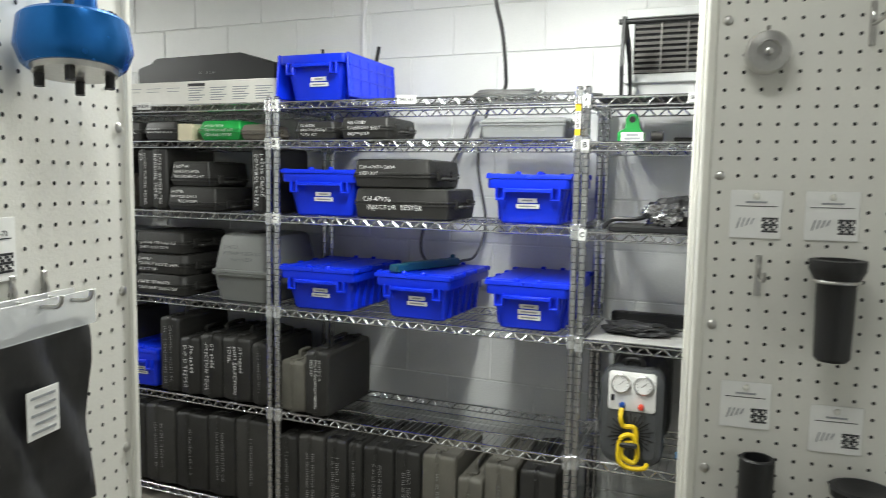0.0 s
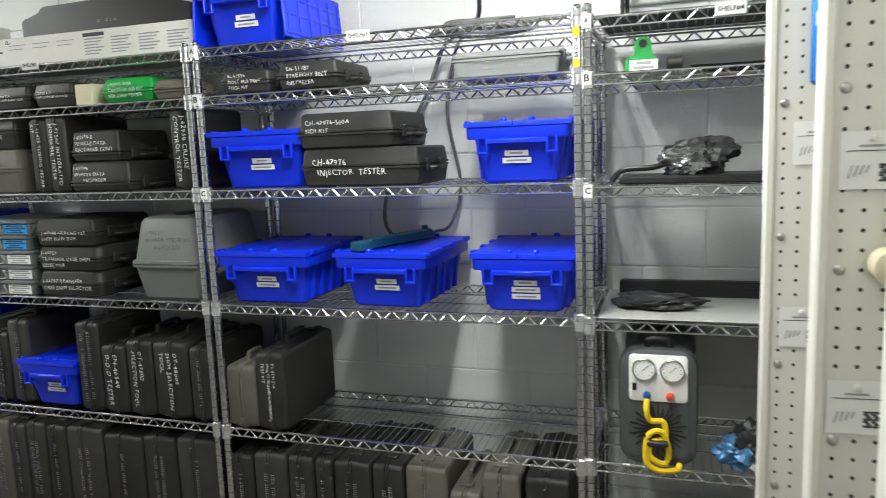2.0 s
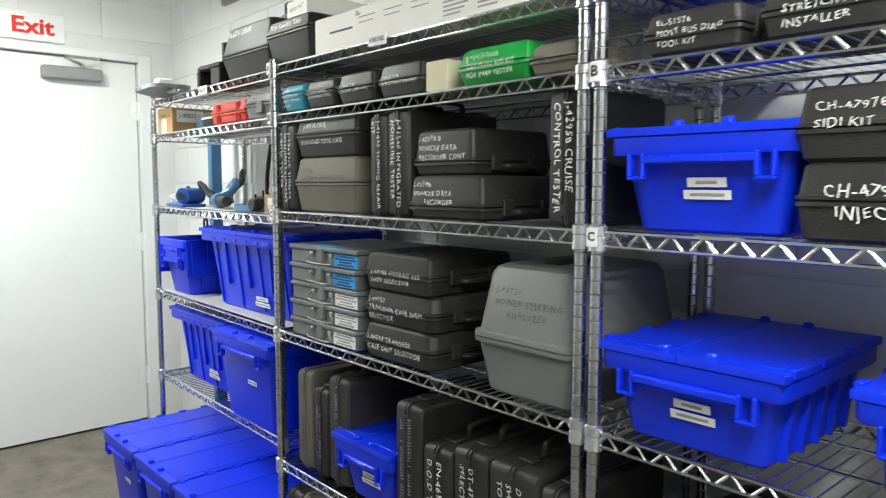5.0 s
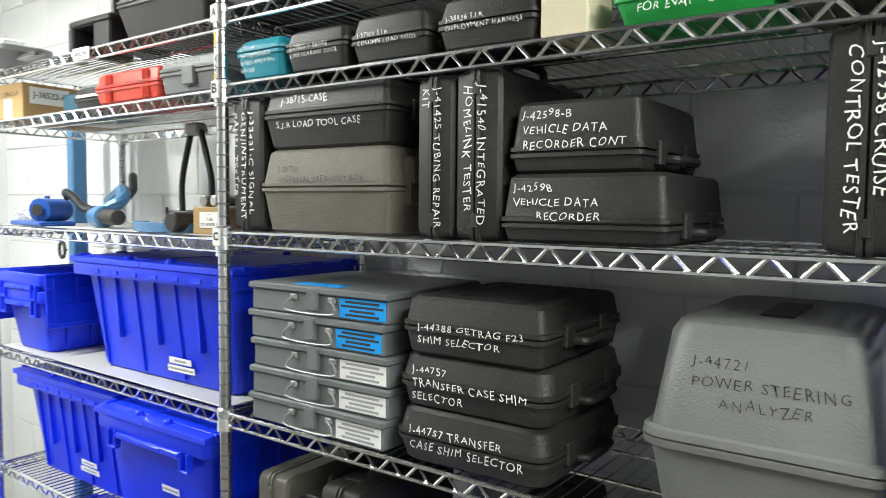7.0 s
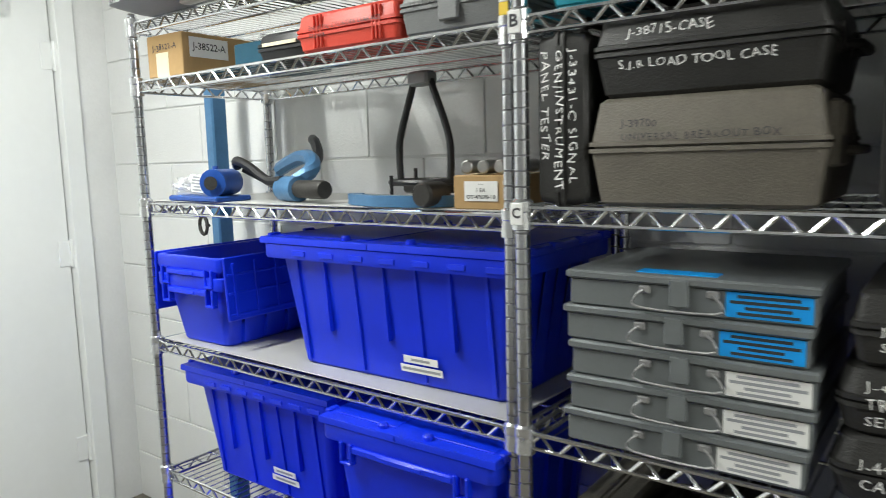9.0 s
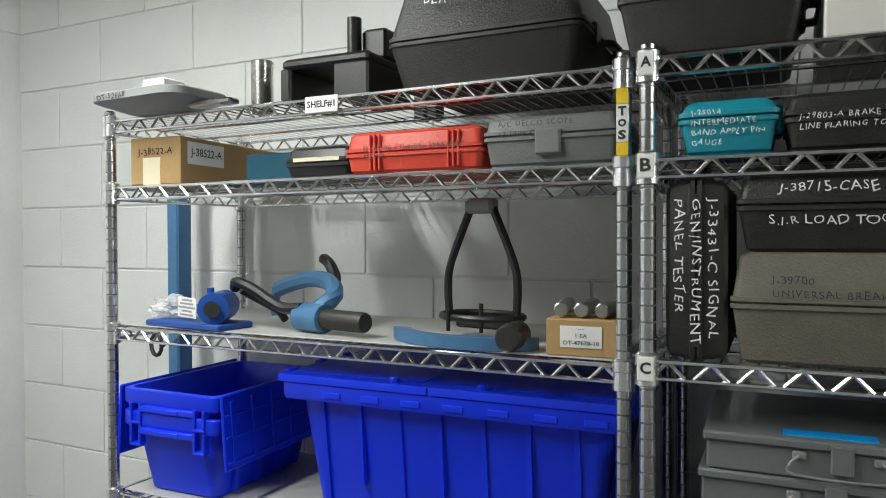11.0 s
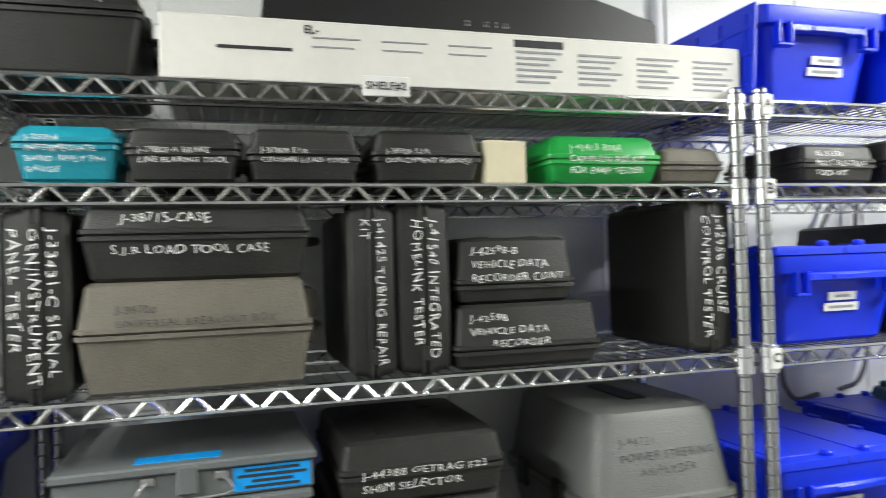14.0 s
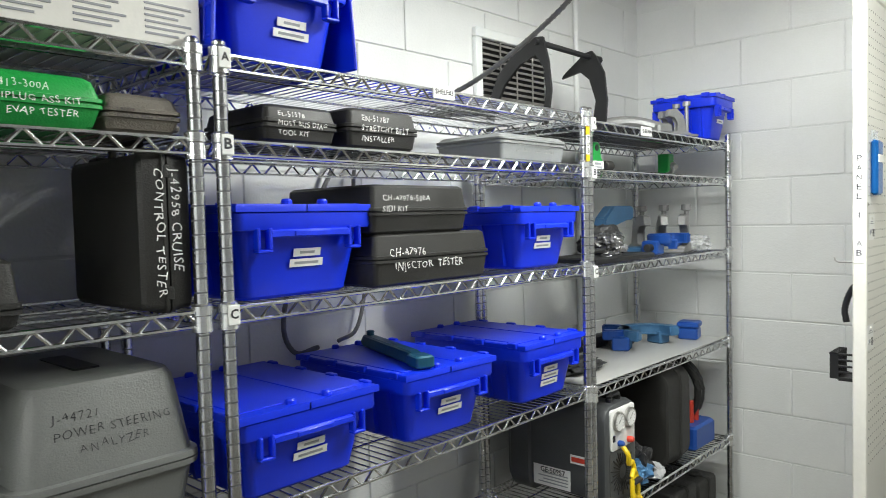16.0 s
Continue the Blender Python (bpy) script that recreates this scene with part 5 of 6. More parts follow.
tagged(finish("wall_grille", bm, M_LOUVER), "grey wall grille high on the block wall", "vent", "", "structure")


def crescent_bracket():
    root = base("crescent_bracket", pose(-0.30, 2.70, Z4[0] + 0.004))
    horseshoe = [(0.26, 0), (0.25, 0.10), (0.20, 0.20), (0.12, 0.27), (0.05, 0.305), (0.01, 0.30), (-0.01, 0.22), (-0.02, 0.12), (0.0, 0),
                 (0.02, 0), (0.0, 0.12), (0.01, 0.20), (0.04, 0.245), (0.10, 0.225), (0.17, 0.165), (0.22, 0.08), (0.235, 0)]
    horn = [(-0.03, 0), (-0.04, 0.12), (-0.03, 0.22), (0.0, 0.28), (0.02, 0.305), (0.05, 0.30), (0.14, 0.235), (0.15, 0.22),
            (0.07, 0.235), (0.03, 0.20), (0.005, 0.12), (0.02, 0.04), (0.04, 0)]
    for x, outline in ((0.03, horseshoe), (0.36, horn)):
        bm = bmesh.new()
        slab(bm, outline, -0.006, 0.006)
        bm.transform(pose(x, 0, 0, 0, 0, 90))
        finish("plate", bm, M_BLACKPAINT, root, False)
    bm = bmesh.new()
    tube(bm, (0.01, 0.03, 0.285), (0.42, 0.03, 0.283), 0.010, 10)
    tube(bm, (0.37, 0.03, 0.283), (0.43, 0.03, 0.283), 0.014, 10)
    finish("rod", bm, M_BLACKPAINT, root)
    bm = bmesh.new()
    block(bm, 0.0, 0.39, -0.04, 0.20, 0.0, 0.006, 0.002)
    finish("foot", bm, M_BLACKPAINT, root)
    tagged(root, "black steel crescent brackets joined by a rod on the top shelf", "bracket tool")


crescent_bracket()


def puller_arms(x, y, z, mat, what, n=2, size=1.0, turn=0.0):
    root = base("bracket_tool", pose(x, y, z, 0, 0, turn))
    for k in range(n):
        bm = bmesh.new()
        pts = [(-0.06, 0), (0.06, 0), (0.06, 0.02), (0.03, 0.025), (0.025, 0.09), (-0.01, 0.12), (-0.05, 0.115), (-0.055, 0.085), (-0.02, 0.085), (-0.005, 0.06), (-0.005, 0.025), (-0.06, 0.02)]
        slab(bm, [(px * size, pz * size) for px, pz in pts], -0.012 * size, 0.012 * size)
        bmesh.ops.bevel(bm, geom=list(bm.edges), offset=0.003, segments=1, affect="EDGES")
        bm.transform(pose(0, (k - (n - 1) / 2) * 0.07 * size, 0, 0, 0, 20 * k))
        lathe(bm, [(0.008 * size, 0.02 * size), (0.008 * size, 0.13 * size), (0.016 * size, 0.132 * size), (0.016 * size, 0.15 * size)], 10, pose(0.045 * size, (k - (n - 1) / 2) * 0.07 * size, 0))
        finish("arm", bm, mat, root)
    bm = bmesh.new()
    block(bm, -0.07 * size, 0.07 * size, -0.08 * size, 0.08 * size, 0, 0.012 * size, 0.003)
    finish("plate", bm, mat, root)
    tagged(root, what, "bracket tool", "bracket tools")


def c_clamp(x, y, z, r, mat, what, turn=0.0, lying=False):
    root = base("c_clamp", pose(x, y, z, 0, 0, turn))
    bm = bmesh.new()
    if lying:
        slab(bm, c_arc(r * 0.68, r, -20, 200), 0.0, 0.04)
        bmesh.ops.bevel(bm, geom=list(bm.edges), offset=0.005, segments=2, affect="EDGES")
        bm.transform(pose(0, 0, 0.04, 90, 0, 0))
        for sx in (-1, 1):
            block(bm, sx * r * 0.84 - 0.03, sx * r * 0.84 + 0.03, -r * 0.45 - 0.035, -r * 0.3 + 0.02, 0.0, 0.055, 0.006)
        zmin = min(v.co.z for v in bm.verts)
        bm.transform(Matrix.Translation((0, 0, -zmin)))
    else:
        pts = [(-r, 0), (-r * 0.55, 0), (-r * 0.55, r * 0.5), (-r * 0.35, r * 0.95), (r * 0.3, r * 1.1), (r, r * 1.1), (r, r * 1.55), (-r * 0.3, r * 1.55), (-r * 0.8, r * 1.2), (-r, r * 0.7)]
        slab(bm, pts, -0.025, 0.025)
        bmesh.ops.bevel(bm, geom=list(bm.edges), offset=0.006, segments=2, affect="EDGES")
    finish("frame", bm, mat, root)
    bm = bmesh.new()
    if lying:
        lathe(bm, [(0.012, -0.06), (0.015, -0.058), (0.015, 0.06), (0.012, 0.062)], 12, pose(r * 0.84, -r * 0.4, 0.028, 0, 90, 0))
    else:
        lathe(bm, [(0.013, 0), (0.013, 0.05), (0.018, 0.052), (0.018, 0.065)], 12, pose(-r * 0.6, -0.06, 0))
        block(bm, -r, r * 0.9, -0.09, -0.03, 0, 0.03, 0.006)
    finish("screw", bm, M_IRON if lying else mat, root)
    tagged(root, what, "clamp tool", "blue clamp tools")


def top4():
    tote(0.69, 2.61, Z4[0] + 0.004, 0.22, 0.27, 0.18, 2, 1, lab_x=0.05)
    puller_arms(0.47, 2.60, Z4[0] + 0.004, M_CAST, "grey cast metal bracket tool on the top shelf", 2, 0.95, -30)
    root = base("cast_lever", pose(0.18, 2.66, Z4[0] + 0.004, 0, 0, -22))
    bm = bmesh.new()
    path_tube(bm, smooth_line([(-0.12, 0.05, 0.02), (-0.04, 0.03, 0.045), (0.05, 0.0, 0.05), (0.13, -0.05, 0.025)], 5), 0.022, 10)
    block(bm, -0.15, 0.0, 0.0, 0.09, 0.0, 0.035, 0.008)
    block(bm, 0.10, 0.17, -0.08, -0.02, 0.0, 0.04, 0.008)
    finish("lever", bm, M_CAST, root)
    tagged(root, "grey cast metal lever tool lying on the top shelf", "lever tool")


top4()


def green_bracket():
    root = base("green_bracket", pose(-0.205, 2.56, Z4[1]))
    bm = bmesh.new()
    slab(bm, [(-0.035, 0.0), (0.04, 0.0), (0.04, 0.03), (0.022, 0.045), (0.02, 0.08), (0.008, 0.094), (-0.012, 0.094), (-0.024, 0.08), (-0.024, 0.045), (-0.05, 0.034), (-0.05, 0.0)], -0.008, 0.008)
    bmesh.ops.bevel(bm, geom=list(bm.edges), offset=0.002, segments=1, affect="EDGES")
    finish("plate", bm, M_GREEN, root)
    # no opening is cut; a black disc paints the dark of the eye
    bm = bmesh.new()
    lathe(bm, [(0.011, 0), (0.011, 0.002)], 14, pose(-0.002, -0.008, 0.076, 90, 0, 0))
    finish("eye", bm, M_BLACKPAINT, root)
    label(root, 0.0, 0.018, 0.075, 0.03, -0.0095, 2)
    bm = bmesh.new()
    lathe(bm, [(0.014, 0), (0.017, 0.003), (0.017, 0.04), (0.008, 0.042)], 12, pose(0.06, 0.0, 0.02, 0, 90, 0))
    finish("nut", bm, M_IRON, root)
    tagged(root, "green painted bracket with white paper tag on a shelf", "bracket tool")
    root = base("steel_rods", pose(0.1, 2.66, Z4[1]))
    bm = bmesh.new()
    tube(bm, (-0.18, 0.03, 0.012), (0.30, 0.10, 0.012), 0.012, 8)
    tube(bm, (-0.1, 0.0, 0.010), (0.42, -0.02, 0.010), 0.010, 8)
    finish("rod", bm, M_IRON, root)
    bm = bmesh.new()
    path_tube(bm, smooth_line([(0.22, -0.14, 0.03), (0.28, -0.10, 0.045), (0.36, -0.06, 0.02), (0.42, 0.0, 0.012)], 4), 0.009)
    finish("wrench", bm, M_STEEL, root)
    bm = bmesh.new()
    block(bm, 0.42, 0.47, -0.02, 0.03, 0.0, 0.10, 0.004)
    finish("green_stop", bm, M_GREEN, root)
    tagged(root, "loose steel rods and a wrench lying on a shelf", "steel rods")


green_bracket()


def unit4_middle():
    z = Z4[2]
    root = base("black_tool_tray", pose(-0.08, 2.60, z, 0, 0, 0))
    bm = bmesh.new()
    block(bm, -0.19, 0.22, -0.08, 0.12, 0.0, 0.022, 0.005)
    path_tube(bm, smooth_line([(-0.21, -0.05, 0.01), (-0.18, -0.05, 0.04), (-0.10, -0.05, 0.045), (-0.05, -0.02, 0.06)], 4), 0.008)
    finish("tray", bm, M_BLACKPAINT, root)
    tagged(root, "black steel tool tray lying on a wire shelf", "tool tray")
    crumpled("wrapped_part", -0.09, 2.58, z + 0.02, 0.07, 0.055, 0.085, M_SILVERBAG, "part wrapped in dark silver film on a tray", "wrapped part", 7)
    crumpled("dark_part", -0.055, 2.63, z + 0.02, 0.085, 0.06, 0.11, M_RAG, "part wrapped in black sheet on a tray", "wrapped part", 9)
    crumpled("clear_bag", 0.69, 2.60, z, 0.07, 0.06, 0.07, M_BAG, "clear plastic parts bag on a wire shelf", "bag", 4)
    c_clamp(0.27, 2.76, z, 0.125, M_TOOLBLUE, "blue painted steel clamp frame standing on a shelf", 0)
    puller_arms(0.53, 2.68, z, M_CAST, "grey cast metal arms standing on a shelf", 3, 1.3, 15)
    c_clamp(0.42, 2.58, z, 0.10, M_DEEPBLUE, "blue painted clamp lying on a wire shelf", 180, True)
    z = Z4[3] + 0.0035
    crumpled("black_bundle", -0.17, 2.66, z, 0.12, 0.06, 0.05, M_RAG, "folded black sheet bundle on a white shelf liner", "bundle", 3)
    root = base("black_rail", pose(0.07, 2.84, z))
    bm = bmesh.new()
    block(bm, -0.36, 0.32, -0.02, 0.02, 0.0, 0.05, 0.005)
    block(bm, -0.36, 0.32, -0.021, -0.019, 0.02, 0.026, 0.0005)
    finish("rail", bm, M_BLACKPAINT, root)
    tagged(root, "long black steel rail lying at the back of a shelf", "rail")
    c_clamp(0.38, 2.66, z, 0.13, M_TOOLBLUE, "blue painted clamp frame lying on a shelf liner", 165, True)
    c_clamp(0.30, 2.80, z, 0.09, M_DEEPBLUE, "small blue clamp frame lying on a shelf liner", 30, True)
    root = base("blue_block", pose(0.66, 2.62, z, 0, 0, 12))
    bm = bmesh.new()
    block(bm, -0.04, 0.04, -0.04, 0.04, 0, 0.05, 0.006)
    block(bm, -0.045, 0.045, -0.045, 0.045, 0.05, 0.075, 0.006)
    finish("block", bm, M_DEEPBLUE, root)
    tagged(root, "blue painted steel block on a shelf liner", "steel block")


unit4_middle()


def recovery_machine():
    """Refrigerant recovery unit with gauges, knobs, vent and hose."""
    root = base("recovery_machine", pose(-0.163, 2.50, Z4[4]))
    w, h, d = 0.215, 0.345, 0.40

    def ring(y, i, r, lift=0.0):
        return [(x, y, h / 2 + z + lift) for x, z in rrect(w - 2 * i, h - 2 * i, r, 5)]

    bm = bmesh.new()
    loft(bm, [ring(0.0, 0.016, 0.05), ring(0.006, 0.004, 0.055), ring(0.02, 0.0, 0.055), ring(0.05, 0.0, 0.055), ring(0.055, 0.010, 0.05), ring(0.07, 0.012, 0.05), ring(0.30, 0.012, 0.05), ring(0.305, 0.0, 0.055), ring(d - 0.02, 0.0, 0.055), ring(d, 0.014, 0.05)])
    finish("body", bm, M_CHARCOAL, root)
    bm = bmesh.new()
    path_tube(bm, smooth_line([(-0.03, 0.03, h - 0.004), (-0.025, 0.03, h + 0.02), (0.025, 0.03, h + 0.02), (0.03, 0.03, h - 0.004)], 4), 0.010)
    finish("handle", bm, M_BLACKPAINT, root)
    bm = bmesh.new()
    loft(bm, [[(x, y, 0.262 + z) for x, z in rrect(0.158 - 2 * i, 0.135 - 2 * i, 0.012, 3)] for y, i in ((0.002, 0.0), (-0.005, 0.0), (-0.006, 0.002))])
    finish("panel", bm, M_PAPER, root)
    for sx in (-0.038, 0.038):
        bm = bmesh.new()
        lathe(bm, [(0.033, 0), (0.033, 0.010), (0.030, 0.012), (0.029, 0.008)], 24, pose(sx, -0.006, 0.289, 90, 0, 0))
        finish("gauge_rim", bm, M_STEEL, root)
        bm = bmesh.new()
        lathe(bm, [(0.0285, 0), (0.0287, 0.0095)], 24, pose(sx, -0.006, 0.289, 90, 0, 0))
        for k in range(11):
            a = radians(-45 + 27 * k)
            tube(bm, (sx + 0.021 * math.cos(a), -0.0158, 0.289 + 0.021 * math.sin(a)), (sx + 0.025 * math.cos(a), -0.0158, 0.289 + 0.025 * math.sin(a)), 0.0007, 4, 1)
        tube(bm, (sx - 0.006, -0.016, 0.284), (sx + 0.012, -0.016, 0.301), 0.0008, 4, 1)
        finish("gauge_face", bm, [M_PAPER, M_INK], root, False)
    for sx, m, nm in ((-0.03, M_DEEPBLUE, "blue_knob"), (0.033, M_RED, "red_knob")):
        bm = bmesh.new()
        lathe(bm, [(0.010, 0), (0.011, 0.012), (0.007, 0.02), (0.002, 0.021)], 12, pose(sx, -0.006, 0.214, 90, 0, 0))
        finish(nm, bm, m, root)
    bm = bmesh.new()
    block(bm, -0.07, -0.058, -0.010, -0.004, 0.225, 0.247, 0.002)
    finish("switch", bm, M_BLACKPAINT, root)
    bm = bmesh.new()
    loft(bm, [[(x, y, 0.112 + z) for x, z in rrect(0.165, 0.165, 0.02, 3)] for y in (0.004, -0.002)])
    finish("grille", bm, M_CHARCOAL, root)
    # slots are black rods on the panel, the shade of slits as colour
    bm = bmesh.new()
    for k in range(28):
        a = 2 * math.pi * k / 28
        c, s = math.cos(a), math.sin(a)
        r1 = 0.078 if k % 2 else 0.066
        tube(bm, (0.024 * c, -0.002, 0.112 + 0.024 * s), (r1 * c, -0.002, 0.112 + r1 * s), 0.0030, 4)
    finish("grille_slots", bm, M_BLACKPAINT, root, False)
    bm = bmesh.new()
    path_tube(bm, smooth_line([(-0.03, -0.02, 0.205), (-0.03, -0.04, 0.18), (-0.02, -0.035, 0.15), (0.015, -0.03, 0.145), (0.02, -0.035, 0.10), (-0.015, -0.045, 0.09), (-0.02, -0.05, 0.05), (0.02, -0.045, 0.03), (0.03, -0.04, 0.07), (0.01, -0.04, 0.12), (-0.025, -0.05, 0.11), (-0.03, -0.055, 0.04), (0.0, -0.05, 0.012), (0.05, -0.04, 0.012), (0.06, -0.02, 0.02)], 6), 0.0085)
    finish("hose", bm, M_HOSE, root)
    bm = bmesh.new()
    tube(bm, (-0.03, -0.015, 0.212), (-0.03, -0.028, 0.19), 0.008, 10)
    finish("hose_fitting", bm, M_STEEL, root)
    bm = bmesh.new()
    block(bm, -0.03, 0.03, -0.062, -0.030, 0.082, 0.098, 0.004)
    finish("hose_strap", bm, M_RUBBER, root)
    side = -w / 2 + 0.0115
    bm = bmesh.new()
    block(bm, side - 0.0012, side, 0.14, 0.29, 0.035, 0.105, 0.0004)
    for k in range(4):
        block(bm, side - 0.0018, side - 0.001, 0.15, 0.27 - 0.02 * (k % 2), 0.046 + 0.011 * k, 0.050 + 0.011 * k, 0.0002, 1)
    finish("side_label", bm, [M_PAPER, M_GREYINK], root, False)
    lettering(root, ["GE-50957"], 0.10, 0.02, pose(side - 0.0022, 0.21, 0.092, 90, 0, -90), M_INK, 0.02, 0, "CENTER")
    bm = bmesh.new()
    block(bm, side - 0.0012, side, 0.075, 0.14, 0.135, 0.165, 0.0004)
    block(bm, side - 0.002, side - 0.001, 0.08, 0.135, 0.142, 0.158, 0.0004, 1)
    finish("side_mark", bm, [M_PAPER, M_RED], root, False)
    tagged(root, "grey refrigerant recovery machine with gauges and yellow hose", "recovery machine")
    crumpled("blue_pouch", 0.05, 2.56, Z4[4], 0.06, 0.05, 0.085, M_TOOLBLUE, "blue plastic pouch of parts on a wire shelf", "pouch", 11)
    crumpled("parts_pouch", 0.09, 2.57, Z4[4], 0.06, 0.05, 0.13, M_RAG, "dark parts in a crumpled pouch on a wire shelf", "pouch", 12)
    crumpled("clear_pouch", 0.13, 2.535, Z4[4], 0.05, 0.04, 0.06, M_BAG, "clear plastic pouch on a wire shelf", "pouch", 13)
    upright_case(0.22, 0.42, Z4[4], Z4[4] + 0.37, 2.51, 0.38, M_BLACK, what="large black plastic case standing on edge", r=0.05)
    root = base("hose_coil", pose(0.58, 2.62, Z4[4]))
    bm = bmesh.new()
    for k in range(2):
        path_tube(bm, [(0.09 * 0 + 0.03 * k, 0.05 + 0.12 * math.cos(radians(a)), 0.22 + 0.13 * math.sin(radians(a))) for a in range(-80, 261, 17)], 0.016)
    finish("hose", bm, M_RUBBER, root)
    bm = bmesh.new()
    block(bm, -0.10, 0.10, -0.10, 0.16, 0.0, 0.10, 0.01)
    finish("base", bm, M_DEEPBLUE, root)
    bm = bmesh.new()
    tube(bm, (-0.03, -0.05, 0.1), (-0.03, -0.05, 0.19), 0.012, 10)
    tube(bm, (0.02, -0.05, 0.1), (0.02, -0.05, 0.17), 0.012, 10)
    finish("valve", bm, M_RED, root)
    tagged(root, "thick black rubber hose coiled over a blue base", "hose")
    upright_case(0.30, 0.50, Z4[5], Z4[5] + 0.33, 2.52, 0.36, M_BLACK)
    upright_case(0.52, 0.70, Z4[5], Z4[5] + 0.31, 2.52, 0.36, M_BLACK)
    flat_case(-0.12, 0.20, Z4[5], Z4[5] + 0.17, 2.53, 0.32, M_BLACK)


recovery_machine()


# ---- pegboard display leaves ----
def pegboard(ex, ey, dx, dy, width, z0, z1, stud_z, what, hole_cols=22, edge_words=None):
    """A swinging leaf from its free edge (ex, ey) along (dx, dy)."""
    ang = math.degrees(math.atan2(dy, dx))
    root = base("pegboard_leaf", pose(ex, ey, 0, 0, 0, ang))
    bm = bmesh.new()
    block(bm, 0.010, width, -0.013, 0.013, z0 + 0.02, z1 - 0.02, 0.001)
    finish("board", bm, M_PEG, root)
    # holes are flat dark discs, their inner shade put into the colour
    bm = bmesh.new()
    for s in (-1, 1):
        y = s * 0.0135
        for i in range(hole_cols):
            u = 0.024 + 0.0254 * i
            z = stud_z - 30 * 0.0254
            while z < z1 - 0.04:
                if z > z0 + 0.04:
                    a = [(u + 0.0030 * math.cos(k * math.pi / 3), y, z + 0.0030 * math.sin(k * math.pi / 3)) for k in range(6)]
                    bm.faces.new([bm.verts.new(p) for p in (a if s < 0 else reversed(a))])
                z += 0.0254
    tagged(finish("peg_holes", bm, M_HOLE, root, False), "", "", "", "stuff")
    bm = bmesh.new()
    block(bm, -0.004, 0.011, -0.018, 0.018, z0, z1, 0.003)
    block(bm, 0.011, width, -0.018, 0.018, z1 - 0.02, z1, 0.003)
    block(bm, 0.011, width, -0.018, 0.018, z0, z0 + 0.02, 0.003)
    finish("edge_trim", bm, M_TRIM, root)
    for s in (-1, 1):
        for k in range(-4, 4):
            z = stud_z + 0.2286 * k
            if z0 + 0.03 < z < z1 - 0.03:
                bm = bmesh.new()
                lathe(bm, [(0.0072, 0.0), (0.0072, 0.0015), (0.005, 0.0035), (0.001, 0.0045)], 12, pose(0.024, s * 0.0128, z, 90 if s < 0 else -90, 0, 0))
                finish("stud", bm, M_STEEL, root)
    if edge_words:
        bm = bmesh.new()
        block(bm, -0.0055, -0.0038, -0.012, 0.012, 1.36, 1.72, 0.0003)
        finish("edge_label", bm, M_PAPER, root, False)
        side = Matrix(((0, 0, -1, 0), (-1, 0, 0, 0), (0, 1, 0, 0), (0, 0, 0, 1)))
        for k, ch in enumerate(edge_words):
            if ch != " ":
                lettering(root, [ch], 0.014, 0.017, Matrix.Translation((-0.0062, 0, 1.66 - 0.027 * k)) @ side, M_INK, 0.0, 0, "CENTER")
    return tagged(root, what, "pegboard", "pegboard leaves")


def on_leaf(root, name, what, cat, group=""):
    ob = base(name, root.matrix_basis.copy())
    return tagged(ob, what, cat, group)


def tool_tag(root, u, z, s, w=0.072, h=0.072, code=None, tilt=0.0):
    """Square white card with a drawing and a block of print."""
    ob = on_leaf(root, "tool_card", "white printed tool card fixed on a pegboard", "card", "tool cards")
    face = pose(u, s * 0.0145, z, 0, tilt, 0 if s < 0 else 180)
    bm = bmesh.new()
    block(bm, -w / 2, w / 2, -0.001, 0, -h / 2, h / 2, 0.0003)
    block(bm, -w * 0.4, w * 0.4, -0.0014, -0.0008, h * 0.16, h * 0.175, 0.0001, 1)
    block(bm, -w * 0.2, w * 0.2, -0.0014, -0.0008, h * 0.23, h * 0.27, 0.0001, 2) if not code else None
    for i in range(7):
        for j in range(7):
            if (i * 3 + j * 5 + i * j) % 3 != 1:
                block(bm, w * (0.12 + 0.045 * i), w * (0.16 + 0.045 * i), -0.0014, -0.0008, -h * (0.10 + 0.045 * j), -h * (0.06 + 0.045 * j), 0.0001, 1)
    for k in range(4):
        tube(bm, (-w * 0.36 + w * 0.09 * k, -0.0011, -h * 0.3 + h * 0.03 * k), (-w * 0.30 + w * 0.09 * k, -0.0011, -h * 0.08), 0.0012, 4, 2)
    finish("card", bm, [M_PAPER, M_INK, M_GREYINK], ob, False, face)
    bm = bmesh.new()
    lathe(bm, [(0.005, 0), (0.004, 0.003), (0.001, 0.004)], 10, face @ pose(0, -0.001, h * 0.38, 90, 0, 0))
    finish("pin", bm, M_TRIM, ob)
    if code:
        lettering(ob, [code], w * 0.66, h * 0.1, face @ Matrix.Translation((0, -0.0016, h * 0.25)) @ FRONT, M_INK, 0.01, 0, "CENTER")


def peg_hook(root, u, z, s, reach=0.06):
    ob = on_leaf(root, "peg_hook", "bright steel peg hook on a pegboard", "hook", "peg hooks")
    bm = bmesh.new()
    path_tube(bm, smooth_line([(u, s * 0.014, z + 0.028), (u, s * 0.019, z + 0.012), (u, s * 0.02, z), (u, s * (0.02 + reach * 0.5), z - 0.002), (u, s * (0.02 + reach * 0.9), z), (u, s * (0.02 + reach), z + 0.012)], 4), 0.0026)
    finish("wire", bm, M_STEEL, ob)
    bm = bmesh.new()
    block(bm, u - 0.004, u + 0.004, min(s * 0.0132, s * 0.017), max(s * 0.0132, s * 0.017), z - 0.03, z + 0.032, 0.001)
    finish("clip", bm, M_STEEL, ob)


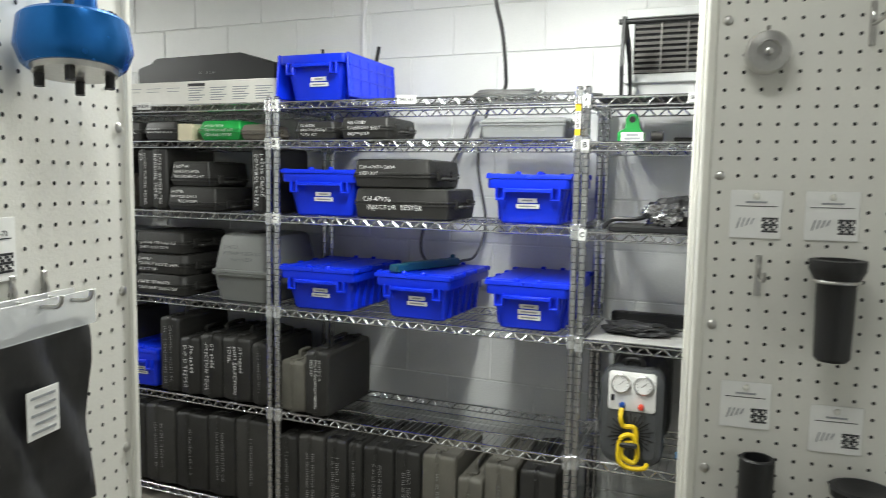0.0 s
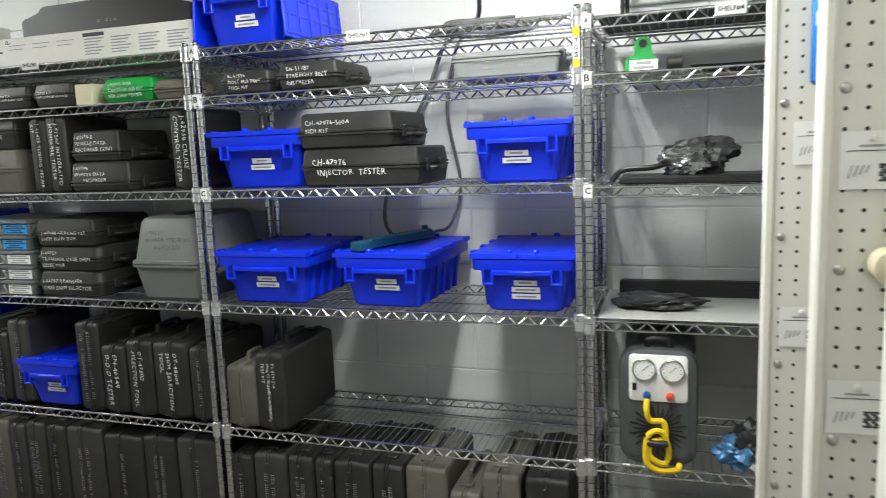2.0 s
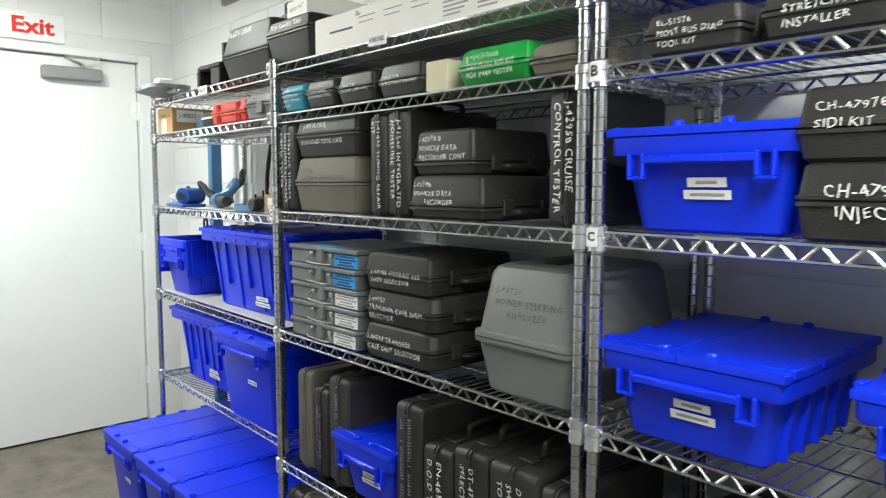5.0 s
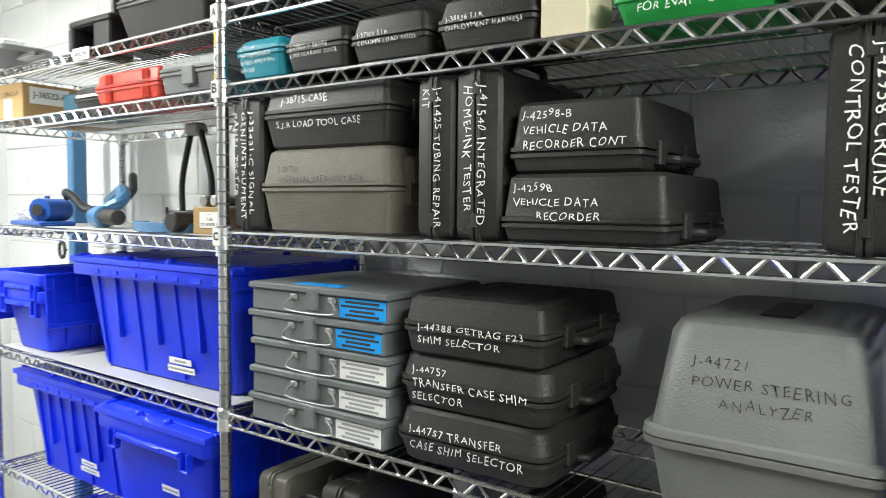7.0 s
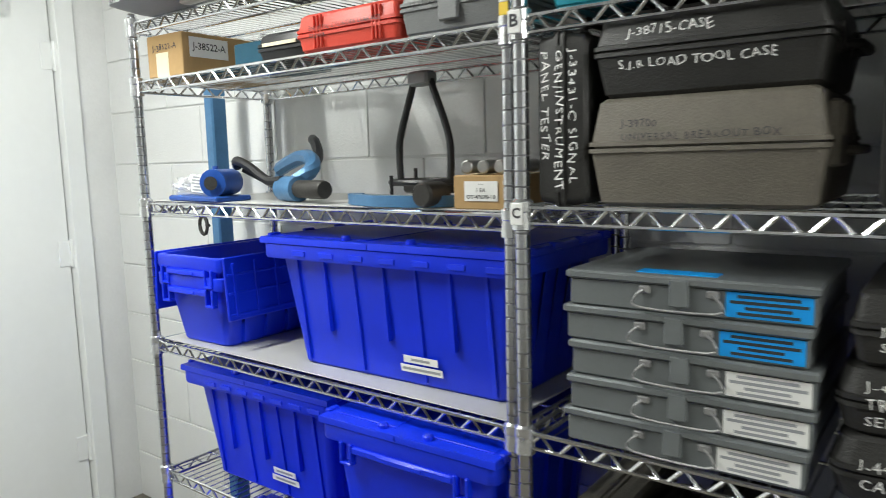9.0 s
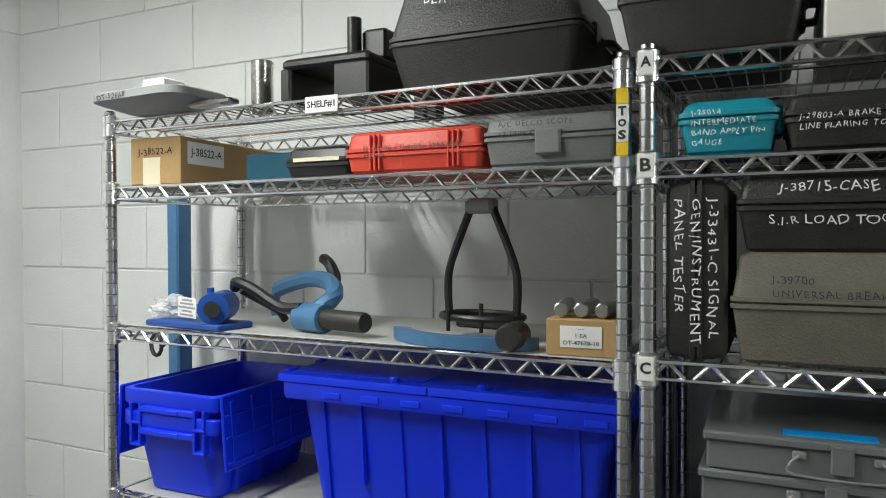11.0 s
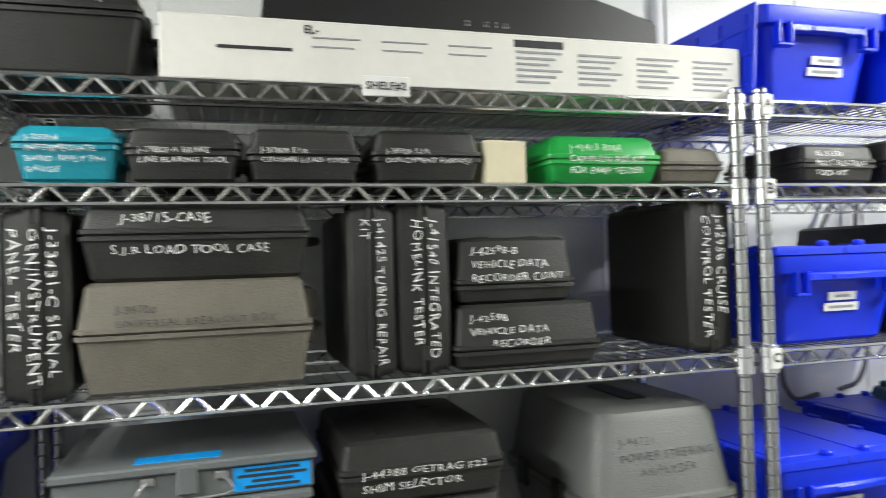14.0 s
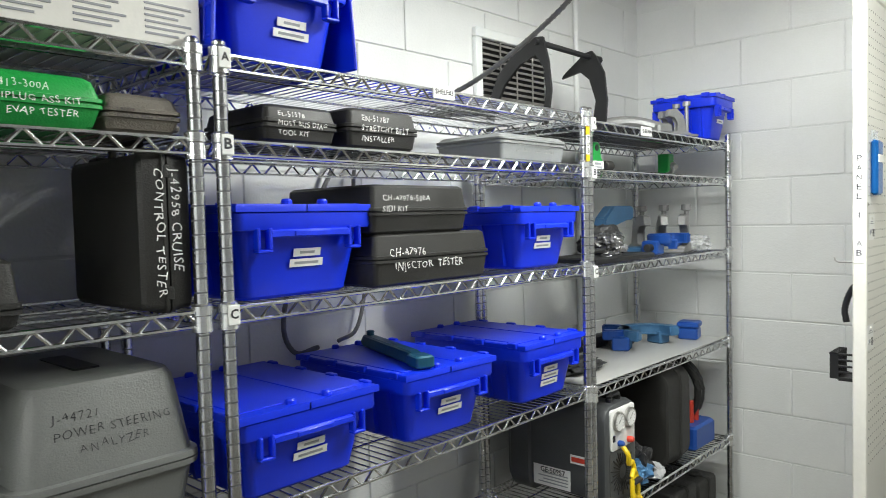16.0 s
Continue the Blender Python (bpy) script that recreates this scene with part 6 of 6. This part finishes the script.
leaf_left = pegboard(-0.697, 0.822, 0.186, -0.982, 1.0, 0.55, 2.15, 1.585, "white pegboard leaf hung with tools and cards", 24)
leaf_3 = pegboard(0.072, 1.214, 0.994, 0.098, 0.83, 0.55, 2.15, 1.535, "white pegboard leaf hung with tools and cards", 24)
leaf_2 = pegboard(0.053, 1.497, 0.998, 0.06, 0.85, 0.55, 2.15, 1.53, "white pegboard leaf beside others on the wall rack", 14)
leaf_1 = pegboard(0.030, 1.842, 1.0, 0.0, 0.87, 0.55, 2.15, 1.528, "white pegboard leaf with a panel number on its edge", 14, "PANEL 1  AB")
for y in (1.30, 1.56, 1.842):
    bm = bmesh.new()
    block(bm, EAST - 0.03, EAST + 0.004, y - 0.03, y + 0.04, 0.5, 2.2, 0.004)
    tagged(finish("leaf_mount", bm, M_TRIM), "ivory steel mount for a pegboard leaf on the wall", "mount", "leaf mounts")
bm = bmesh.new()
block(bm, -0.54, -0.44, -0.24, -0.16, FLOOR, 2.2, 0.004)
block(bm, -0.74, -0.24, -0.40, 0.0, FLOOR, FLOOR + 0.03, 0.01)
tagged(finish("leaf_stand", bm, M_TRIM), "ivory steel stand post holding a pegboard leaf", "stand")

tool_tag(leaf_3, 0.077, 1.478, -1)
tool_tag(leaf_3, 0.180, 1.478, -1)
tool_tag(leaf_3, 0.078, 1.185, -1)
tool_tag(leaf_3, 0.205, 1.16, -1)
tool_tag(leaf_2, 0.055, 1.44, -1)
tool_tag(leaf_2, 0.05, 1.12, -1)
tool_tag(leaf_1, 0.075, 1.46, -1)
tool_tag(leaf_1, 0.06, 1.14, -1)
tool_tag(leaf_left, 0.253, 1.435, 1, code="EN-42385-70")
peg_hook(leaf_3, 0.085, 1.385, -1)
peg_hook(leaf_3, 0.215, 1.75, -1)
peg_hook(leaf_left, 0.175, 1.372, 1)
peg_hook(leaf_left, 0.225, 1.372, 1)
peg_hook(leaf_1, 0.06, 1.36, 1)


def leaf_tools():
    ob = on_leaf(leaf_3, "round_roller", "round steel roller hung on a peg hook", "roller")
    bm = bmesh.new()
    lathe(bm, [(0.012, 0.0), (0.028, 0.002), (0.031, 0.006), (0.031, 0.022), (0.028, 0.028), (0.016, 0.030), (0.015, 0.024), (0.006, 0.024), (0.005, 0.032), (0.001, 0.034)], 24, pose(0.078, -0.018, 1.712, 90, 0, 0))
    finish("roller", bm, M_STEEL, ob)
    bm = bmesh.new()
    tube(bm, (0.078, -0.014, 1.735), (0.078, -0.03, 1.75), 0.003, 8)
    finish("hook", bm, M_STEEL, ob)
    ob = on_leaf(leaf_3, "funnel_socket", "black steel socket driver with a silver ring on a pegboard", "socket tool")
    bm = bmesh.new()
    lathe(bm, [(0.020, -0.145), (0.024, -0.14), (0.025, -0.09), (0.026, -0.035), (0.034, -0.02), (0.037, -0.014), (0.037, 0.0), (0.028, 0.001), (0.024, -0.02)], 22, pose(0.183, -0.055, 1.418))
    finish("barrel", bm, M_BLACKPAINT, ob)
    bm = bmesh.new()
    path_tube(bm, [(0.183 + 0.030 * math.cos(radians(a)), -0.055 + 0.030 * math.sin(radians(a)), 1.388) for a in range(0, 361, 20)], 0.0025)
    tube(bm, (0.183, -0.013, 1.388), (0.183, -0.028, 1.388), 0.003)
    finish("ring", bm, M_STEEL, ob)
    ob = on_leaf(leaf_3, "black_sleeve", "black steel sleeve hung on a pegboard", "sleeve")
    bm = bmesh.new()
    lathe(bm, [(0.024, -0.13), (0.025, -0.128), (0.025, -0.002), (0.023, 0.0), (0.019, 0.0), (0.019, -0.1)], 22, pose(0.095, -0.045, 1.115))
    tube(bm, (0.095, -0.013, 1.09), (0.095, -0.03, 1.09), 0.004)
    finish("sleeve", bm, M_BLACKPAINT, ob)
    ob = on_leaf(leaf_3, "black_cup", "black round cup tool hung on a pegboard", "cup tool")
    bm = bmesh.new()
    lathe(bm, [(0.02, -0.06), (0.022, -0.02), (0.042, -0.012), (0.044, 0.0), (0.036, 0.002), (0.018, -0.006)], 24, pose(0.235, -0.06, 1.09))
    tube(bm, (0.235, -0.013, 1.07), (0.235, -0.05, 1.07), 0.004)
    finish("cup", bm, M_BLACKPAINT, ob)
    ob = on_leaf(leaf_2, "cream_roller", "cream plastic roller hanging from a peg hook", "roller")
    bm = bmesh.new()
    lathe(bm, [(0.012, 0), (0.022, 0.002), (0.022, 0.035), (0.014, 0.037)], 18, pose(0.075, -0.016, 1.31, 90, 0, 0))
    path_tube(bm, smooth_line([(0.075, -0.03, 1.325), (0.078, -0.03, 1.35), (0.082, -0.02, 1.375), (0.082, -0.015, 1.395)], 3), 0.006)
    finish("roller", bm, M_CREAM, ob)
    ob = on_leaf(leaf_1, "blue_pack", "blue plastic packet with a white label on a pegboard", "packet")
    bm = bmesh.new()
    block(bm, 0.06, 0.13, -0.034, -0.0145, 1.555, 1.715, 0.006)
    finish("packet", bm, M_ANODBLUE, ob)
    bm = bmesh.new()
    block(bm, 0.065, 0.125, -0.0355, -0.033, 1.65, 1.672, 0.0004)
    finish("label", bm, M_PAPER, ob, False)
    bm = bmesh.new()
    block(bm, 0.06, 0.13, -0.02, -0.016, 1.715, 1.745, 0.001)
    finish("header", bm, M_VINYL, ob, False)
    ob = on_leaf(leaf_1, "black_basket", "small black mesh basket hung on the leaf", "basket")
    bm = bmesh.new()
    for k in range(5):
        z = 1.01 + 0.018 * k
        y1 = 0.06 + 0.006 * k
        block(bm, 0.03, 0.14, y1, y1 + 0.004, z, z + 0.006, 0.001)
        block(bm, 0.03, 0.034, 0.0135, y1, z, z + 0.006, 0.001)
    for k in range(7):
        block(bm, 0.03 + 0.016 * k, 0.034 + 0.016 * k, 0.062, 0.086, 1.01, 1.09, 0.001)
    block(bm, 0.03, 0.14, 0.0135, 0.064, 1.005, 1.011, 0.001)
    finish("basket", bm, M_BLACKPAINT, ob)
    ob = on_leaf(leaf_1, "black_lever", "black curved lever hung on the leaf", "lever tool")
    bm = bmesh.new()
    path_tube(bm, smooth_line([(0.05, 0.0145, 1.30), (0.05, 0.035, 1.27), (0.05, 0.05, 1.22), (0.05, 0.045, 1.18)], 4), 0.009)
    finish("lever", bm, M_BLACKPAINT, ob)
    # blue hub on the left leaf
    ob = on_leaf(leaf_left, "blue_hub_tool", "blue anodised hub tool with black bolts on a pegboard", "hub tool")
    m = pose(0.19, 0.078, 1.672, 4, -6, 0)
    bm = bmesh.new()
    lathe(bm, [(0.05, -0.034), (0.055, -0.03), (0.062, -0.012), (0.058, 0.018), (0.054, 0.022), (0.026, 0.023), (0.024, 0.05), (0.015, 0.052)], 36, m)
    finish("hub", bm, M_ANODBLUE, ob)
    bm = bmesh.new()
    lathe(bm, [(0.044, -0.040), (0.046, -0.033)], 30, m)
    finish("rim", bm, M_STEEL, ob)
    for a in (30, 120, 210, 300):
        bm = bmesh.new()
        tube(bm, m @ Vector((0.036 * math.cos(radians(a)), 0.036 * math.sin(radians(a)), -0.055)), m @ Vector((0.036 * math.cos(radians(a)), 0.036 * math.sin(radians(a)), 0.034)), 0.0055, 10)
        finish("bolt", bm, M_BLACKPAINT, ob)
    bm = bmesh.new()
    path_tube(bm, smooth_line([(0.19, 0.0135, 1.74), (0.19, 0.03, 1.735), (0.19, 0.06, 1.728), (0.19, 0.078, 1.72)], 3), 0.004)
    finish("hook", bm, M_STEEL, ob)
    # vinyl pouch
    ob = on_leaf(leaf_left, "vinyl_pouch", "clear vinyl pouch holding a black mat on peg hooks", "pouch")
    bm = bmesh.new()
    nx, nz = 14, 16
    for off in (0.028, 0.044):
        grid = [[bm.verts.new((0.140 + 0.175 * i / nx, off + 0.006 * math.sin(i * 0.9 + j * 0.5) + 0.004 * noise.noise(Vector((i * 0.4, j * 0.3, off * 90))), 1.345 - 0.235 * j / nz - 0.012 * (i / nx) + 0.004 * math.sin(i * 0.7) * (j / nz))) for j in range(nz + 1)] for i in range(nx + 1)]
        for i in range(nx):
            for j in range(nz):
                bm.faces.new((grid[i][j], grid[i + 1][j], grid[i + 1][j + 1], grid[i][j + 1]))
    finish("mat", bm, M_RAG, ob)
    bm = bmesh.new()
    block(bm, 0.132, 0.325, 0.05, 0.052, 1.335, 1.378, 0.0004)
    block(bm, 0.132, 0.325, 0.020, 0.022, 1.335, 1.378, 0.0004)
    finish("header", bm, M_VINYL, ob, False)
    bm = bmesh.new()
    block(bm, 0.205, 0.255, 0.0535, 0.0548, 1.222, 1.278, 0.0004)
    for k in range(5):
        block(bm, 0.211, 0.249 - 0.006 * (k % 2), 0.0546, 0.0554, 1.268 - 0.010 * k, 1.271 - 0.010 * k, 0.0001, 1)
    finish("label", bm, [M_PAPER, M_GREYINK], ob, False)


leaf_tools()


# ---- wall blocks ----
def block_mesh(w, h):
    bm = bmesh.new()
    loft(bm, [[(x, y, z) for x, z in rrect(w - 2 * i, h - 2 * i, 0.004, 1)] for y, i in ((0.0, 0.0), (-0.0045, 0.0), (-0.006, 0.002))])
    ob = finish("block", bm, M_WALL, None, False)
    me = ob.data
    bpy.data.objects.remove(ob)
    return me


BW, BH, JOINT = 0.4064, 0.2032, 0.006
BLOCK, HALF = block_mesh(BW - JOINT, BH - JOINT), block_mesh(BW / 2 - JOINT, BH - JOINT)


def lay_blocks(wall, length, place, z0, z1, shift=0):
    """Running bond along a wall; place(u, z) gives a block's pose."""
    row, z = 0, FLOOR + BH / 2
    while z + BH / 2 < CEIL + 0.03:
        u = BW / 2 if (row + shift) % 2 == 0 else 0.0
        if z > z0 and z < z1:
            while u - BW / 4 < length:
                me, c = (BLOCK, u)
                if u - BW / 2 < -0.001:
                    me, c = HALF, BW / 4
                elif u + BW / 2 > length + 0.12:
                    me, c = HALF, u - BW / 4
                if c + (BW / 4 if me is HALF else BW / 2) < length + 0.13:
                    ob = new("block", me)
                    ob.matrix_basis = place(c, z)
                    ob.parent = wall
                u += BW
        row, z = row + 1, z + BH


lay_blocks(wall_north, EAST - WEST, lambda u, z: pose(WEST + u, NORTH + 0.006, z), 0, 9)
lay_blocks(wall_east, 2.2, lambda u, z: pose(EAST + 0.006, NORTH - u, z, 0, 0, -90), 0, 9, 1)
lay_blocks(wall_west, 0.02, lambda u, z: pose(WEST - 0.006, NORTH - u * 0.72, z, 0, 0, 90), 0, 2.15, 1)
lay_blocks(wall_west_above, 1.3, lambda u, z: pose(WEST - 0.006, NORTH - u, z, 0, 0, 90), 2.25, 9, 1)
